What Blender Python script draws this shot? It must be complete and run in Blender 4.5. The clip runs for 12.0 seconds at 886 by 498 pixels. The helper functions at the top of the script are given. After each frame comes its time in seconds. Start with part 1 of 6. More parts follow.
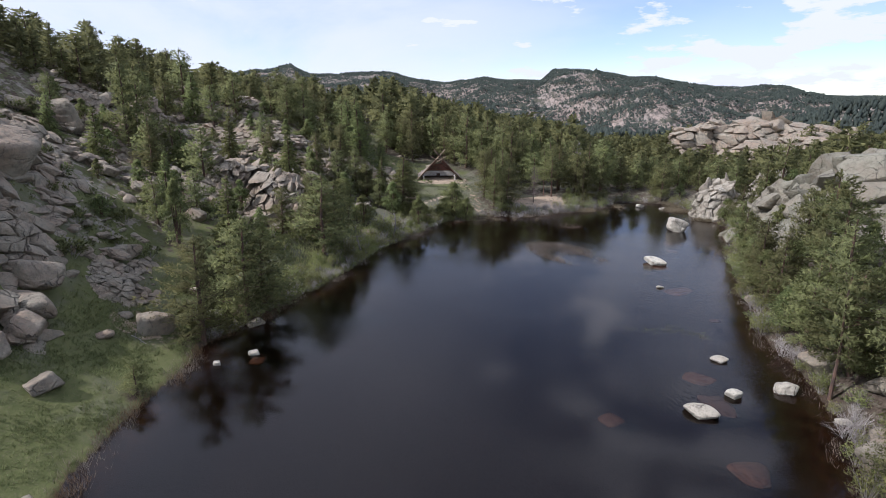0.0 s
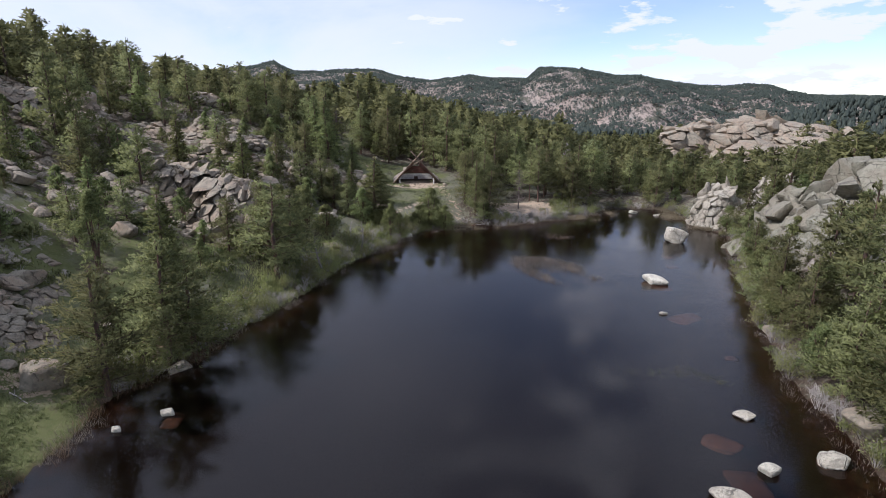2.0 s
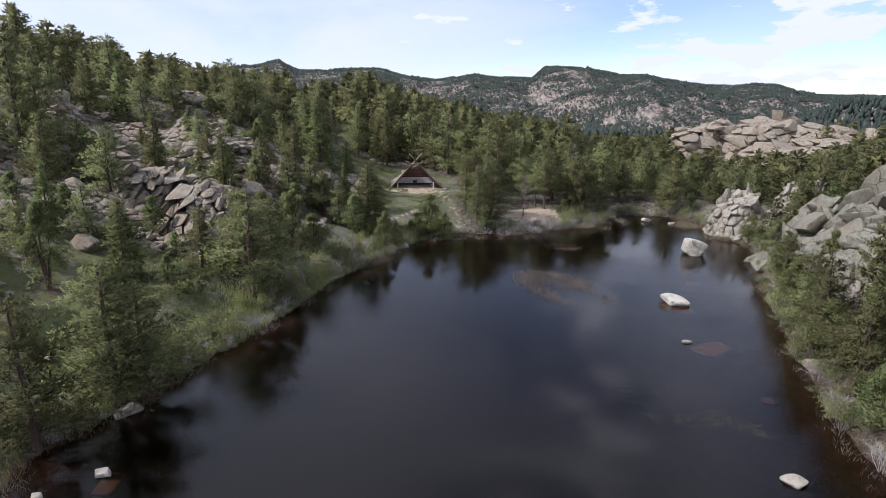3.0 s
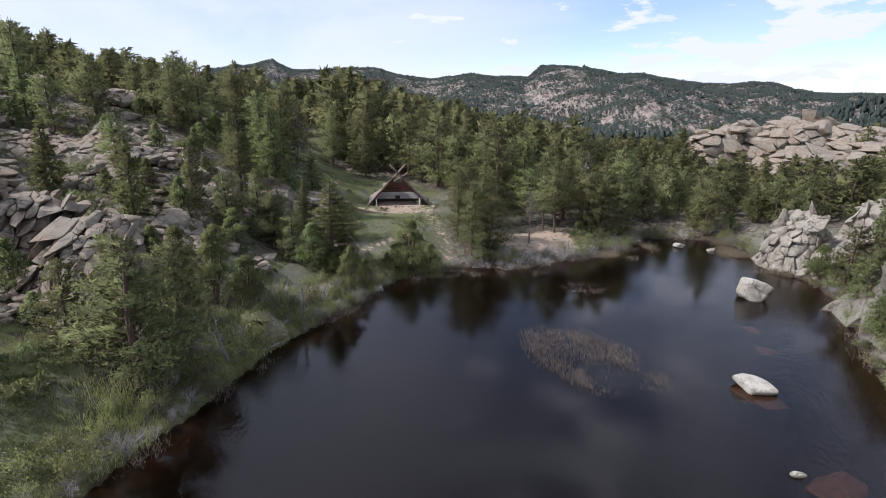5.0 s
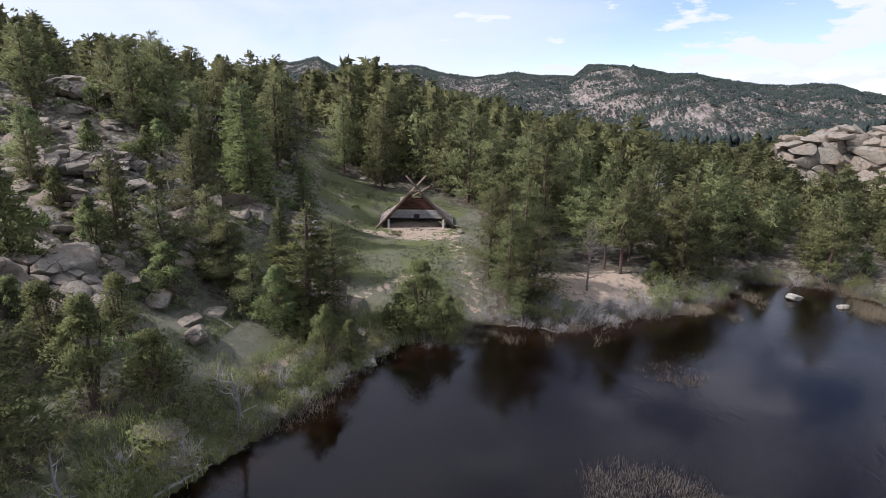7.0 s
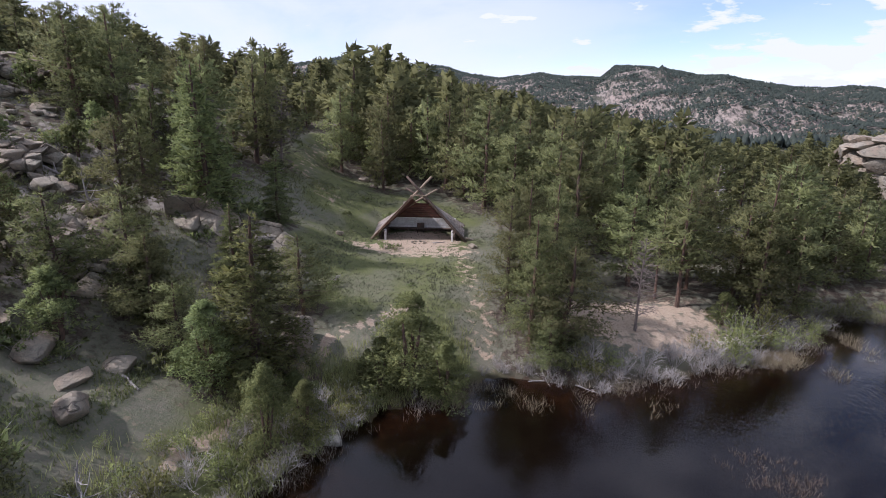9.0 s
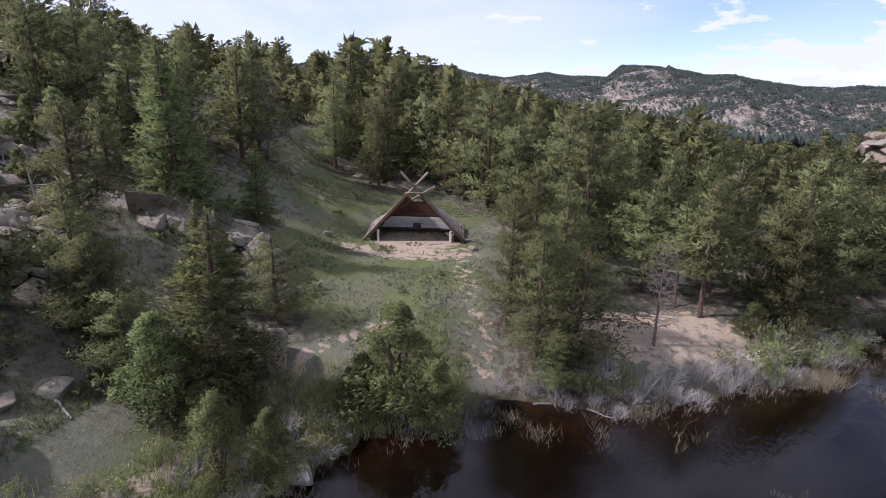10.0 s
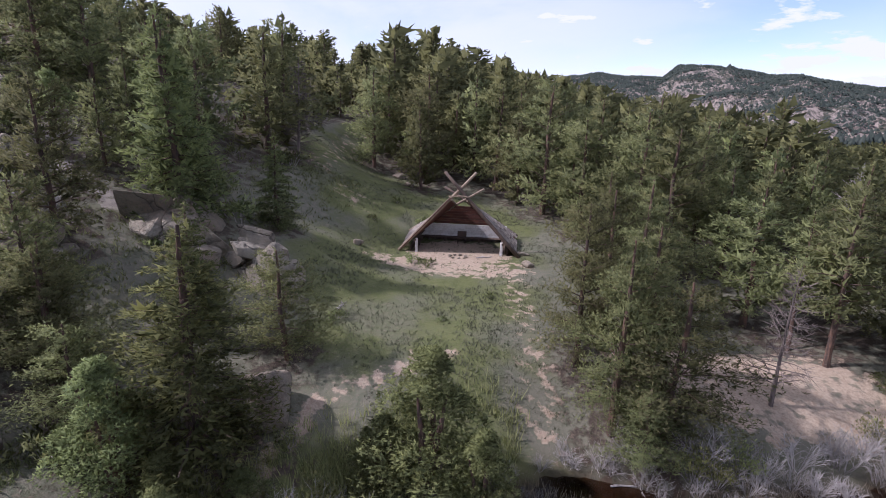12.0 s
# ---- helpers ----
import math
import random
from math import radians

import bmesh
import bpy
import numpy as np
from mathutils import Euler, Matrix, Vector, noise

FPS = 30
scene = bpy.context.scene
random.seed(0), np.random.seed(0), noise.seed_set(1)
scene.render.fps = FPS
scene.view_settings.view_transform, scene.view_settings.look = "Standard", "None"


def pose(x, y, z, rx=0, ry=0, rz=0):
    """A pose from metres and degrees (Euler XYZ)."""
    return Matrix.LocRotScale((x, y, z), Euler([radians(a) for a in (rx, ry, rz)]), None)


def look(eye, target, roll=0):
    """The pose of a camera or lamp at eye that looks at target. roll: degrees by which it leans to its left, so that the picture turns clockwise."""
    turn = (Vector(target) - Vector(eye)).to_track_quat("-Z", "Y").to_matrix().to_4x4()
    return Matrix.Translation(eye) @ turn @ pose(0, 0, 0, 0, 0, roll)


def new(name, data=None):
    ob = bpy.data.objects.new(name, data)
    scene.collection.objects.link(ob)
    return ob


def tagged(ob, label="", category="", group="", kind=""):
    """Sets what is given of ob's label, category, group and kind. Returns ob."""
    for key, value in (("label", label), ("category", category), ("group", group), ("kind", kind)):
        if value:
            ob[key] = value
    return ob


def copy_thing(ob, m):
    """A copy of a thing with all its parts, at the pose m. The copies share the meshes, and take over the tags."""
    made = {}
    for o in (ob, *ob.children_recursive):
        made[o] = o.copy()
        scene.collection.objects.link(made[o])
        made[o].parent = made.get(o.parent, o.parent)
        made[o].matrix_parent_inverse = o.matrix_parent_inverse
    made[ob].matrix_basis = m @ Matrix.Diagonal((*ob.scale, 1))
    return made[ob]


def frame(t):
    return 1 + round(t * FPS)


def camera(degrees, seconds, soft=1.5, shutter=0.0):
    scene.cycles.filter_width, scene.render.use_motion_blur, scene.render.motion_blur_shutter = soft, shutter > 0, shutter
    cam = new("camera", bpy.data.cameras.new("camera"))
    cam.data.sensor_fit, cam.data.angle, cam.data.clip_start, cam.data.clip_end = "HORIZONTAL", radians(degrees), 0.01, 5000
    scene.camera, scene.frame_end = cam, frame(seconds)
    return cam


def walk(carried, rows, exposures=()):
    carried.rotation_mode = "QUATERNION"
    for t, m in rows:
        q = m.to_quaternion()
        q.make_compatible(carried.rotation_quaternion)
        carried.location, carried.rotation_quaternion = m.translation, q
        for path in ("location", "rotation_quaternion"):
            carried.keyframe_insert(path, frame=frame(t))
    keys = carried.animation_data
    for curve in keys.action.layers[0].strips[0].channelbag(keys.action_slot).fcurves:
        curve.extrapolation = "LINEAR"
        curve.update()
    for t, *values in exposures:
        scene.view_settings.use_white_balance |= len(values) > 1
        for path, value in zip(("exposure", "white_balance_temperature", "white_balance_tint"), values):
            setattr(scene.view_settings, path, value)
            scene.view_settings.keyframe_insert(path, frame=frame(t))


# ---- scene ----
cam = camera(78.1, 12.0, soft=0.8)
PATH = [
    (0, (0.221, 0.652, 23.367), (0.221, 2.577, 22.826), 0.3),
    (0.5, (0.015, 3.334, 23.3), (0.027, 5.259, 22.757), 0.3),
    (1, (0.522, 5.916, 23.106), (0.547, 7.84, 22.561), 0.3),
    (1.5, (1.462, 8.434, 23.089), (1.507, 10.357, 22.544), 0.4),
    (2, (2.094, 10.897, 23.144), (2.143, 12.82, 22.596), 0.5),
    (2.5, (2.631, 14.113, 23.137), (2.674, 16.036, 22.587), 0.7),
    (3, (3.2, 17.926, 23.155), (3.232, 19.848, 22.604), 0.6),
    (5, (4.935, 37.824, 22.856), (4.979, 39.746, 22.304), 0.4),
    (5.5, (5.698, 43.444, 22.822), (5.747, 45.365, 22.265), 0.4),
    (6, (6.374, 49.147, 22.655), (6.392, 51.068, 22.097), 0.6),
    (6.5, (6.713, 54.409, 22.485), (6.663, 56.328, 21.926), 0.9),
    (7, (6.621, 58.92, 21.978), (6.524, 60.838, 21.421), 1.0),
    (7.5, (6.737, 62.687, 21.512), (6.608, 64.604, 20.956), 1.0),
    (9.5, (7.527, 75.103, 19.468), (7.346, 77.015, 18.912), 1.4),
    (10, (7.679, 77.294, 18.891), (7.485, 79.205, 18.335), 1.4),
    (10.5, (7.876, 79.232, 18.368), (7.638, 81.138, 17.811), 1.5),
    (11, (7.72, 81.021, 17.914), (7.449, 82.922, 17.358), 1.5),
    (11.5, (7.235, 83.23, 17.645), (6.903, 85.122, 17.087), 1.6),
    (12, (6.486, 85.452, 17.692), (6.128, 87.339, 17.133), 1.5),
]
EXPOSURES = [(0.0, 0.24, 5880, 18), (5.0, 0.26, 5880, 18), (9.5, 0.28, 5790, 24), (12.0, 0.28, 5720, 28)]
walk(cam, [(t, look(eye, target, roll)) for t, eye, target, roll in PATH], EXPOSURES)

# ---- sky, clouds and sun ----
SUN_TOWARDS = Vector((-0.80, -0.22, 0.84)).normalized()
SUN_ELEVATION = math.asin(SUN_TOWARDS.z)
SUN_BEARING = math.atan2(SUN_TOWARDS.x, SUN_TOWARDS.y)


def make_sky():
    world = bpy.data.worlds.new("sky")
    scene.world = world
    world.use_nodes = True
    nt = world.node_tree
    nt.nodes.clear()
    n, link = nt.nodes.new, nt.links.new
    out, back = n("ShaderNodeOutputWorld"), n("ShaderNodeBackground")
    sky = n("ShaderNodeTexSky")
    sky.sky_type, sky.sun_disc = "NISHITA", False
    sky.sun_elevation, sky.sun_rotation = SUN_ELEVATION, SUN_BEARING
    sky.altitude, sky.air_density, sky.dust_density, sky.ozone_density = 2300, 1.0, 0.25, 1.0
    coord, split = n("ShaderNodeTexCoord"), n("ShaderNodeSeparateXYZ")
    link(coord.outputs["Generated"], split.inputs[0])
    # clouds lie on a flat layer: the direction is cut with a plane overhead
    lift = n("ShaderNodeMath")
    lift.operation, lift.inputs[1].default_value = "ADD", 0.35
    link(split.outputs["Z"], lift.inputs[0])
    floor_ = n("ShaderNodeMath")
    floor_.operation, floor_.inputs[1].default_value = "MAXIMUM", 0.12
    link(lift.outputs[0], floor_.inputs[0])
    layer = []
    for axis in ("X", "Y"):
        d = n("ShaderNodeMath")
        d.operation = "DIVIDE"
        link(split.outputs[axis], d.inputs[0])
        link(floor_.outputs[0], d.inputs[1])
        layer.append(d)
    plane = n("ShaderNodeCombineXYZ")
    link(layer[0].outputs[0], plane.inputs[0])
    link(layer[1].outputs[0], plane.inputs[1])

    def cover(scale, detail, low, high, offset, stretch):
        place = n("ShaderNodeMapping")
        place.inputs["Location"].default_value = offset
        place.inputs["Scale"].default_value = stretch
        link(plane.outputs[0], place.inputs["Vector"])
        tex = n("ShaderNodeTexNoise")
        tex.inputs["Scale"].default_value, tex.inputs["Detail"].default_value, tex.inputs["Roughness"].default_value = scale, detail, 0.55
        tex.inputs["Distortion"].default_value = 0.3
        link(place.outputs[0], tex.inputs["Vector"])
        ramp = n("ShaderNodeMapRange")
        ramp.interpolation_type = "SMOOTHSTEP"
        ramp.inputs["From Min"].default_value, ramp.inputs["From Max"].default_value = low, high
        link(tex.outputs["Fac"], ramp.inputs["Value"])
        return ramp.outputs[0]

    # a thin high veil, thickest in the west and the south, that opens to blue in the north-east
    west = n("ShaderNodeMapRange")
    west.interpolation_type = "SMOOTHSTEP"
    for key, v in (("From Min", -0.20), ("From Max", 0.50), ("To Min", 1.0), ("To Max", 0.28)):
        west.inputs[key].default_value = v
    link(split.outputs["X"], west.inputs["Value"])
    sheet = cover(0.9, 7, 0.25, 0.60, (0.3, 1.0, 0), (1.0, 1.0, 1))
    veil_node = n("ShaderNodeMath")
    veil_node.operation = "MULTIPLY"
    link(sheet, veil_node.inputs[0])
    link(west.outputs[0], veil_node.inputs[1])
    veil = veil_node.outputs[0]
    # small flat clouds, mostly in the north-east
    flat_sky = n("ShaderNodeMapping")
    flat_sky.inputs["Scale"].default_value, flat_sky.inputs["Location"].default_value = (1.0, 1.0, 3.4), (0.55, 0.0, 0.12)
    link(coord.outputs["Generated"], flat_sky.inputs["Vector"])
    heap = n("ShaderNodeTexNoise")
    heap.inputs["Scale"].default_value, heap.inputs["Detail"].default_value, heap.inputs["Roughness"].default_value = 7.0, 9, 0.56
    link(flat_sky.outputs[0], heap.inputs["Vector"])
    east = n("ShaderNodeMapRange")
    for key, v in (("From Min", -0.1), ("From Max", 0.45), ("To Min", -0.11), ("To Max", 0.03)):
        east.inputs[key].default_value = v
    link(split.outputs["X"], east.inputs["Value"])
    heaped = n("ShaderNodeMath")
    heaped.operation = "ADD"
    link(heap.outputs["Fac"], heaped.inputs[0])
    link(east.outputs[0], heaped.inputs[1])
    puff_node = n("ShaderNodeMapRange")
    puff_node.interpolation_type = "SMOOTHSTEP"
    puff_node.inputs["From Min"].default_value, puff_node.inputs["From Max"].default_value = 0.49, 0.57
    link(heaped.outputs[0], puff_node.inputs["Value"])
    puffs = puff_node.outputs[0]
    thin = n("ShaderNodeMath")
    thin.operation, thin.inputs[1].default_value = "MULTIPLY", 0.85
    link(veil, thin.inputs[0])
    most = n("ShaderNodeMath")
    most.operation = "MAXIMUM"
    link(thin.outputs[0], most.inputs[0])
    link(puffs, most.inputs[1])
    mix = n("ShaderNodeMix")
    mix.data_type = "RGBA"
    link(most.outputs[0], mix.inputs["Factor"])
    link(sky.outputs[0], mix.inputs["A"])
    # the veil is thinner towards the horizon and brighter overhead, where the sun stands behind it
    glow = n("ShaderNodeMapRange")
    for key, v in (("From Min", 0.1), ("From Max", 0.9), ("To Min", 6.3), ("To Max", 8.2)):
        glow.inputs[key].default_value = v
    link(split.outputs["Z"], glow.inputs["Value"])
    shade = n("ShaderNodeVectorMath")
    shade.operation = "SCALE"
    shade.inputs[0].default_value = (0.97, 1.01, 1.08)
    link(glow.outputs[0], shade.inputs["Scale"])
    link(shade.outputs[0], mix.inputs["B"])
    link(mix.outputs["Result"], back.inputs["Color"])
    back.inputs["Strength"].default_value = 0.125
    link(back.outputs[0], out.inputs["Surface"])


make_sky()
sun = new("sun", bpy.data.lights.new("sun", "SUN"))
sun.data.energy, sun.data.angle, sun.data.color = 4.3, radians(2.0), (1.0, 0.96, 0.90)
sun.matrix_world = look((0, 0, 0), tuple(-SUN_TOWARDS))

# ---- shape of the land: plain arithmetic, used by the ground and by all that stands on it ----
SHORE = [(-23.4, 28), (-23.5, 34.6), (-23.1, 42.7), (-22.4, 49.5), (-20.0, 55.3), (-17.0, 63), (-14.2, 69.5), (-11.8, 76.5), (-9.6, 84.0), (-6.4, 89.8),
         (-3.8, 95.0), (-1.6, 99.8), (1.0, 103.2), (5.5, 106.5), (8.1, 108.6), (14.3, 107.7), (22.2, 110.6), (29.5, 114.6), (35.3, 118), (39.5, 124.4),
         (51.5, 123.2), (52.6, 117), (52, 111.6), (52.8, 102), (51.6, 94), (48, 88), (44.0, 81.2), (41.3, 75), (38.4, 67), (34.6, 57.2),
         (32.2, 49.6), (31.7, 41.2), (30.0, 35.8), (26.3, 28.6), (25.4, 14), (24, 0), (17, -14), (5, -22), (-12, -20), (-22, -8), (-24, 12)]
# soft hills: x, y, radius, height
HILLS_WEST = [(-140, 150, 60, 28.8), (-90, 110, 40, 37.2), (-90, 120, 28, -20.9), (-77, 150, 14, -1.1), (-72, 100, 14, 4.7), (-62, 128, 22, -1.3),
              (-60, 95, 22, -4.9), (-60, 200, 40, 13.4), (-58, 66, 18, 5.6), (-55, 104, 7, 7.2), (-55, 104, 14, -7.1), (-52, 48, 16, 15.9),
              (-49, 181, 20, -5.5), (-47, 79, 7, -1.0), (-45, 30, 7, 2.6), (-42, 130, 16, 4.6), (-38, 58, 14, -6.1), (-35, 210, 30, 0.7),
              (-35, 150, 10, 2.6), (-34, 25, 10, -2.0), (-30, 150, 26, 2.2), (-30, 260, 45, 9.3), (-30, 45, 10, -2.9)]
HILLS_EAST = [(-28, 108, 14, 4.0), (-24, 90, 10, 0.3), (-23, 83, 7, -2.8), (-15, 116, 7, 1.0), (-14, 153, 7, -2.2), (-12, 105, 12, -3.9),
              (-5, 130, 7, -1.8), (0, 190, 35, 4.5), (0, 145, 7, -0.8), (18, 121, 7, -1.7), (20, 150, 14, 1.6), (40, 150, 25, -1.1),
              (42, 30, 14, 0.9), (48, 45, 14, 0.8), (60, 75, 20, 0.3), (60, 240, 60, -5.3), (65, 205, 28, 1.5), (68, 110, 22, -1.7),
              (75, 140, 14, -1.5), (80, 165, 28, -3.0), (85, 75, 30, 9.4), (100, 120, 30, 1.9), (100, 215, 10, 5.1), (115, 195, 20, 6.6),
              (140, 160, 36, 3.9)]
# the far ridge: bearing in degrees from north, height of its crest
CREST_BEARING = [-60, -25, -19.8, -17.2, -15, -13.3, -10.4, -8.4, -5.5, -2.6, 0.6, 4.0, 6.1, 9.6, 10.8, 13.8, 15.7, 17.9, 20.3, 22.5, 25.4, 27.1, 28.9, 30.9, 32.5, 34.5, 38.2, 60]
CREST_HEIGHT = [57, 67, 95, 110, 130, 93, 92, 104, 106, 71, 64, 85, 73, 76, 117, 117, 110, 87, 88, 60, 47, 41, 48, 47, 24, 11, 11, -53]


def smooth(a, b, x):
    t = np.clip((x - a) / (b - a), 0, 1)
    return t * t * (3 - 2 * t)


def hash2(i, j, seed):
    h = (i * 374761393 + j * 668265263 + seed * 974634541) & 0xFFFFFFFF
    h = ((h ^ (h >> 13)) * 1274126177) & 0xFFFFFFFF
    return ((h ^ (h >> 16)) & 0xFFFF) / 65535.0


def value_noise(x, y, seed):
    xi, yi = np.floor(x).astype(np.int64), np.floor(y).astype(np.int64)
    u, v = x - xi, y - yi
    u, v = u * u * (3 - 2 * u), v * v * (3 - 2 * v)
    a, b = hash2(xi, yi, seed), hash2(xi + 1, yi, seed)
    c, d = hash2(xi, yi + 1, seed), hash2(xi + 1, yi + 1, seed)
    return (a + (b - a) * u) * (1 - v) + (c + (d - c) * u) * v


def fbm(x, y, size, seed, octaves=4):
    """Layered noise between -1 and 1."""
    total, weight, gain = 0.0, 0.0, 1.0
    for k in range(octaves):
        total = total + gain * (value_noise(x / size * 2 ** k + 17.3 * k, y / size * 2 ** k - 9.1 * k, seed + k) * 2 - 1)
        weight += gain
        gain *= 0.5
    return total / weight


def shore_distance(x, y):
    """Metres to the water's edge, negative over the water."""
    x, y = np.atleast_1d(np.asarray(x, float)), np.atleast_1d(np.asarray(y, float))
    far = np.full(x.shape, 1e9)
    wet = np.zeros(x.shape, bool)
    for (ax, ay), (bx, by) in zip(SHORE, SHORE[1:] + SHORE[:1]):
        ex, ey = bx - ax, by - ay
        t = np.clip(((x - ax) * ex + (y - ay) * ey) / (ex * ex + ey * ey), 0, 1)
        far = np.minimum(far, np.hypot(x - ax - t * ex, y - ay - t * ey))
        if ay != by:
            wet ^= ((ay <= y) != (by <= y)) & (x < ax + (y - ay) / (by - ay) * ex)
    return np.where(wet, -far, far) + 0.7 * fbm(x, y, 5.0, 3, 3)


def ground_z(x, y):
    x, y = np.atleast_1d(np.asarray(x, float)), np.atleast_1d(np.asarray(y, float))
    s = shore_distance(x, y)
    land = np.full(x.shape, 3.10)
    for hx, hy, hr, hz in HILLS_WEST + HILLS_EAST:
        land += hz * np.exp(-((x - hx) ** 2 + (y - hy) ** 2) / (2 * (0.8 * hr) ** 2))
    r, bearing = np.hypot(x, y), np.degrees(np.arctan2(x, y))
    rough = smooth(3, 14, s)
    land += rough * (0.35 * fbm(x, y, 9.0, 11) + 0.9 * fbm(x, y, 30.0, 21) * smooth(20, 60, s))
    # shelter's level ground
    flat = np.exp(-(((x + 0.7) / 6.5) ** 4 + ((y - 131.5) / 4.5) ** 4))
    land = land * (1 - flat) + 3.95 * flat
    # valley and far ridge
    land += -110 * smooth(270, 900, r)
    crest = np.interp(bearing, CREST_BEARING, CREST_HEIGHT)
    relief = fbm(x, y, 600.0, 31, 6)
    ridges = 1 - 2 * np.abs(fbm(x, y, 380.0, 41, 5))
    land += (crest + 110) * smooth(1050, 2600, r) * (1 - 0.6 * smooth(2680, 3700, r))
    face = smooth(900, 1200, r) * (1 - smooth(1950, 2400, r))
    land += face * (44 * ridges + 26 * relief - 14)
    land += smooth(1000, 1300, r) * (1 - 0.6 * smooth(2300, 2600, r)) * (14 * (0.3 - np.abs(fbm(x, y, 75.0, 51, 4))) + 48 * (0.30 - np.abs(fbm(x, y, 170.0, 55, 5))))
    land += 40 * np.exp(-((x - 574) ** 2 + (y - 1480) ** 2) / (2 * 80.0 ** 2)) + 62 * np.exp(-((x - 360) ** 2 + (y - 440) ** 2) / (2 * 90.0 ** 2))
    # lake bed and bank
    bed = -0.12 - 2.6 * smooth(0.5, 9.0, -s) - 0.3 * fbm(x, y, 6.0, 61)
    bank = np.minimum(0.06 + 0.22 * np.maximum(s, 0), 0.5)
    return np.where(s > 0, land * smooth(0, 9, s) + bank * (1 - smooth(4, 12, s)), np.minimum(bed, -0.05))


# ---- materials ----
def node_material(name):
    m = bpy.data.materials.new(name)
    m.use_nodes = True
    nt = m.node_tree
    nt.nodes.clear()
    out, bsdf = nt.nodes.new("ShaderNodeOutputMaterial"), nt.nodes.new("ShaderNodeBsdfPrincipled")
    nt.links.new(bsdf.outputs[0], out.inputs["Surface"])
    return m, nt, bsdf, out


def noise_of(nt, vector, scale, detail=4, rough=0.55, distortion=0.0):
    t = nt.nodes.new("ShaderNodeTexNoise")
    t.inputs["Scale"].default_value, t.inputs["Detail"].default_value = scale, detail
    t.inputs["Roughness"].default_value, t.inputs["Distortion"].default_value = rough, distortion
    if vector is not None:
        nt.links.new(vector, t.inputs["Vector"])
    return t.outputs["Fac"]


def ranged(nt, value, low, high, to_low=0.0, to_high=1.0):
    r = nt.nodes.new("ShaderNodeMapRange")
    r.interpolation_type = "SMOOTHSTEP"
    for key, v in (("From Min", low), ("From Max", high), ("To Min", to_low), ("To Max", to_high)):
        r.inputs[key].default_value = v
    nt.links.new(value, r.inputs["Value"])
    return r.outputs[0]


def mixed(nt, factor, a, b, blend="MIX"):
    m = nt.nodes.new("ShaderNodeMix")
    m.data_type, m.blend_type = "RGBA", blend
    for key, v in (("Factor", factor), ("A", a), ("B", b)):
        if isinstance(v, (int, float)):
            m.inputs[key].default_value = v
        elif isinstance(v, tuple):
            m.inputs[key].default_value = (*v, 1)
        else:
            nt.links.new(v, m.inputs[key])
    return m.outputs["Result"]


def maths(nt, op, a, b):
    m = nt.nodes.new("ShaderNodeMath")
    m.operation = op
    for i, v in enumerate((a, b)):
        if isinstance(v, (int, float)):
            m.inputs[i].default_value = v
        else:
            nt.links.new(v, m.inputs[i])
    return m.outputs[0]


def bumped(nt, bsdf, height, strength, distance):
    b = nt.nodes.new("ShaderNodeBump")
    b.inputs["Strength"].default_value, b.inputs["Distance"].default_value = strength, distance
    nt.links.new(height, b.inputs["Height"])
    nt.links.new(b.outputs[0], bsdf.inputs["Normal"])


def position_of(nt):
    return nt.nodes.new("ShaderNodeNewGeometry").outputs["Position"]


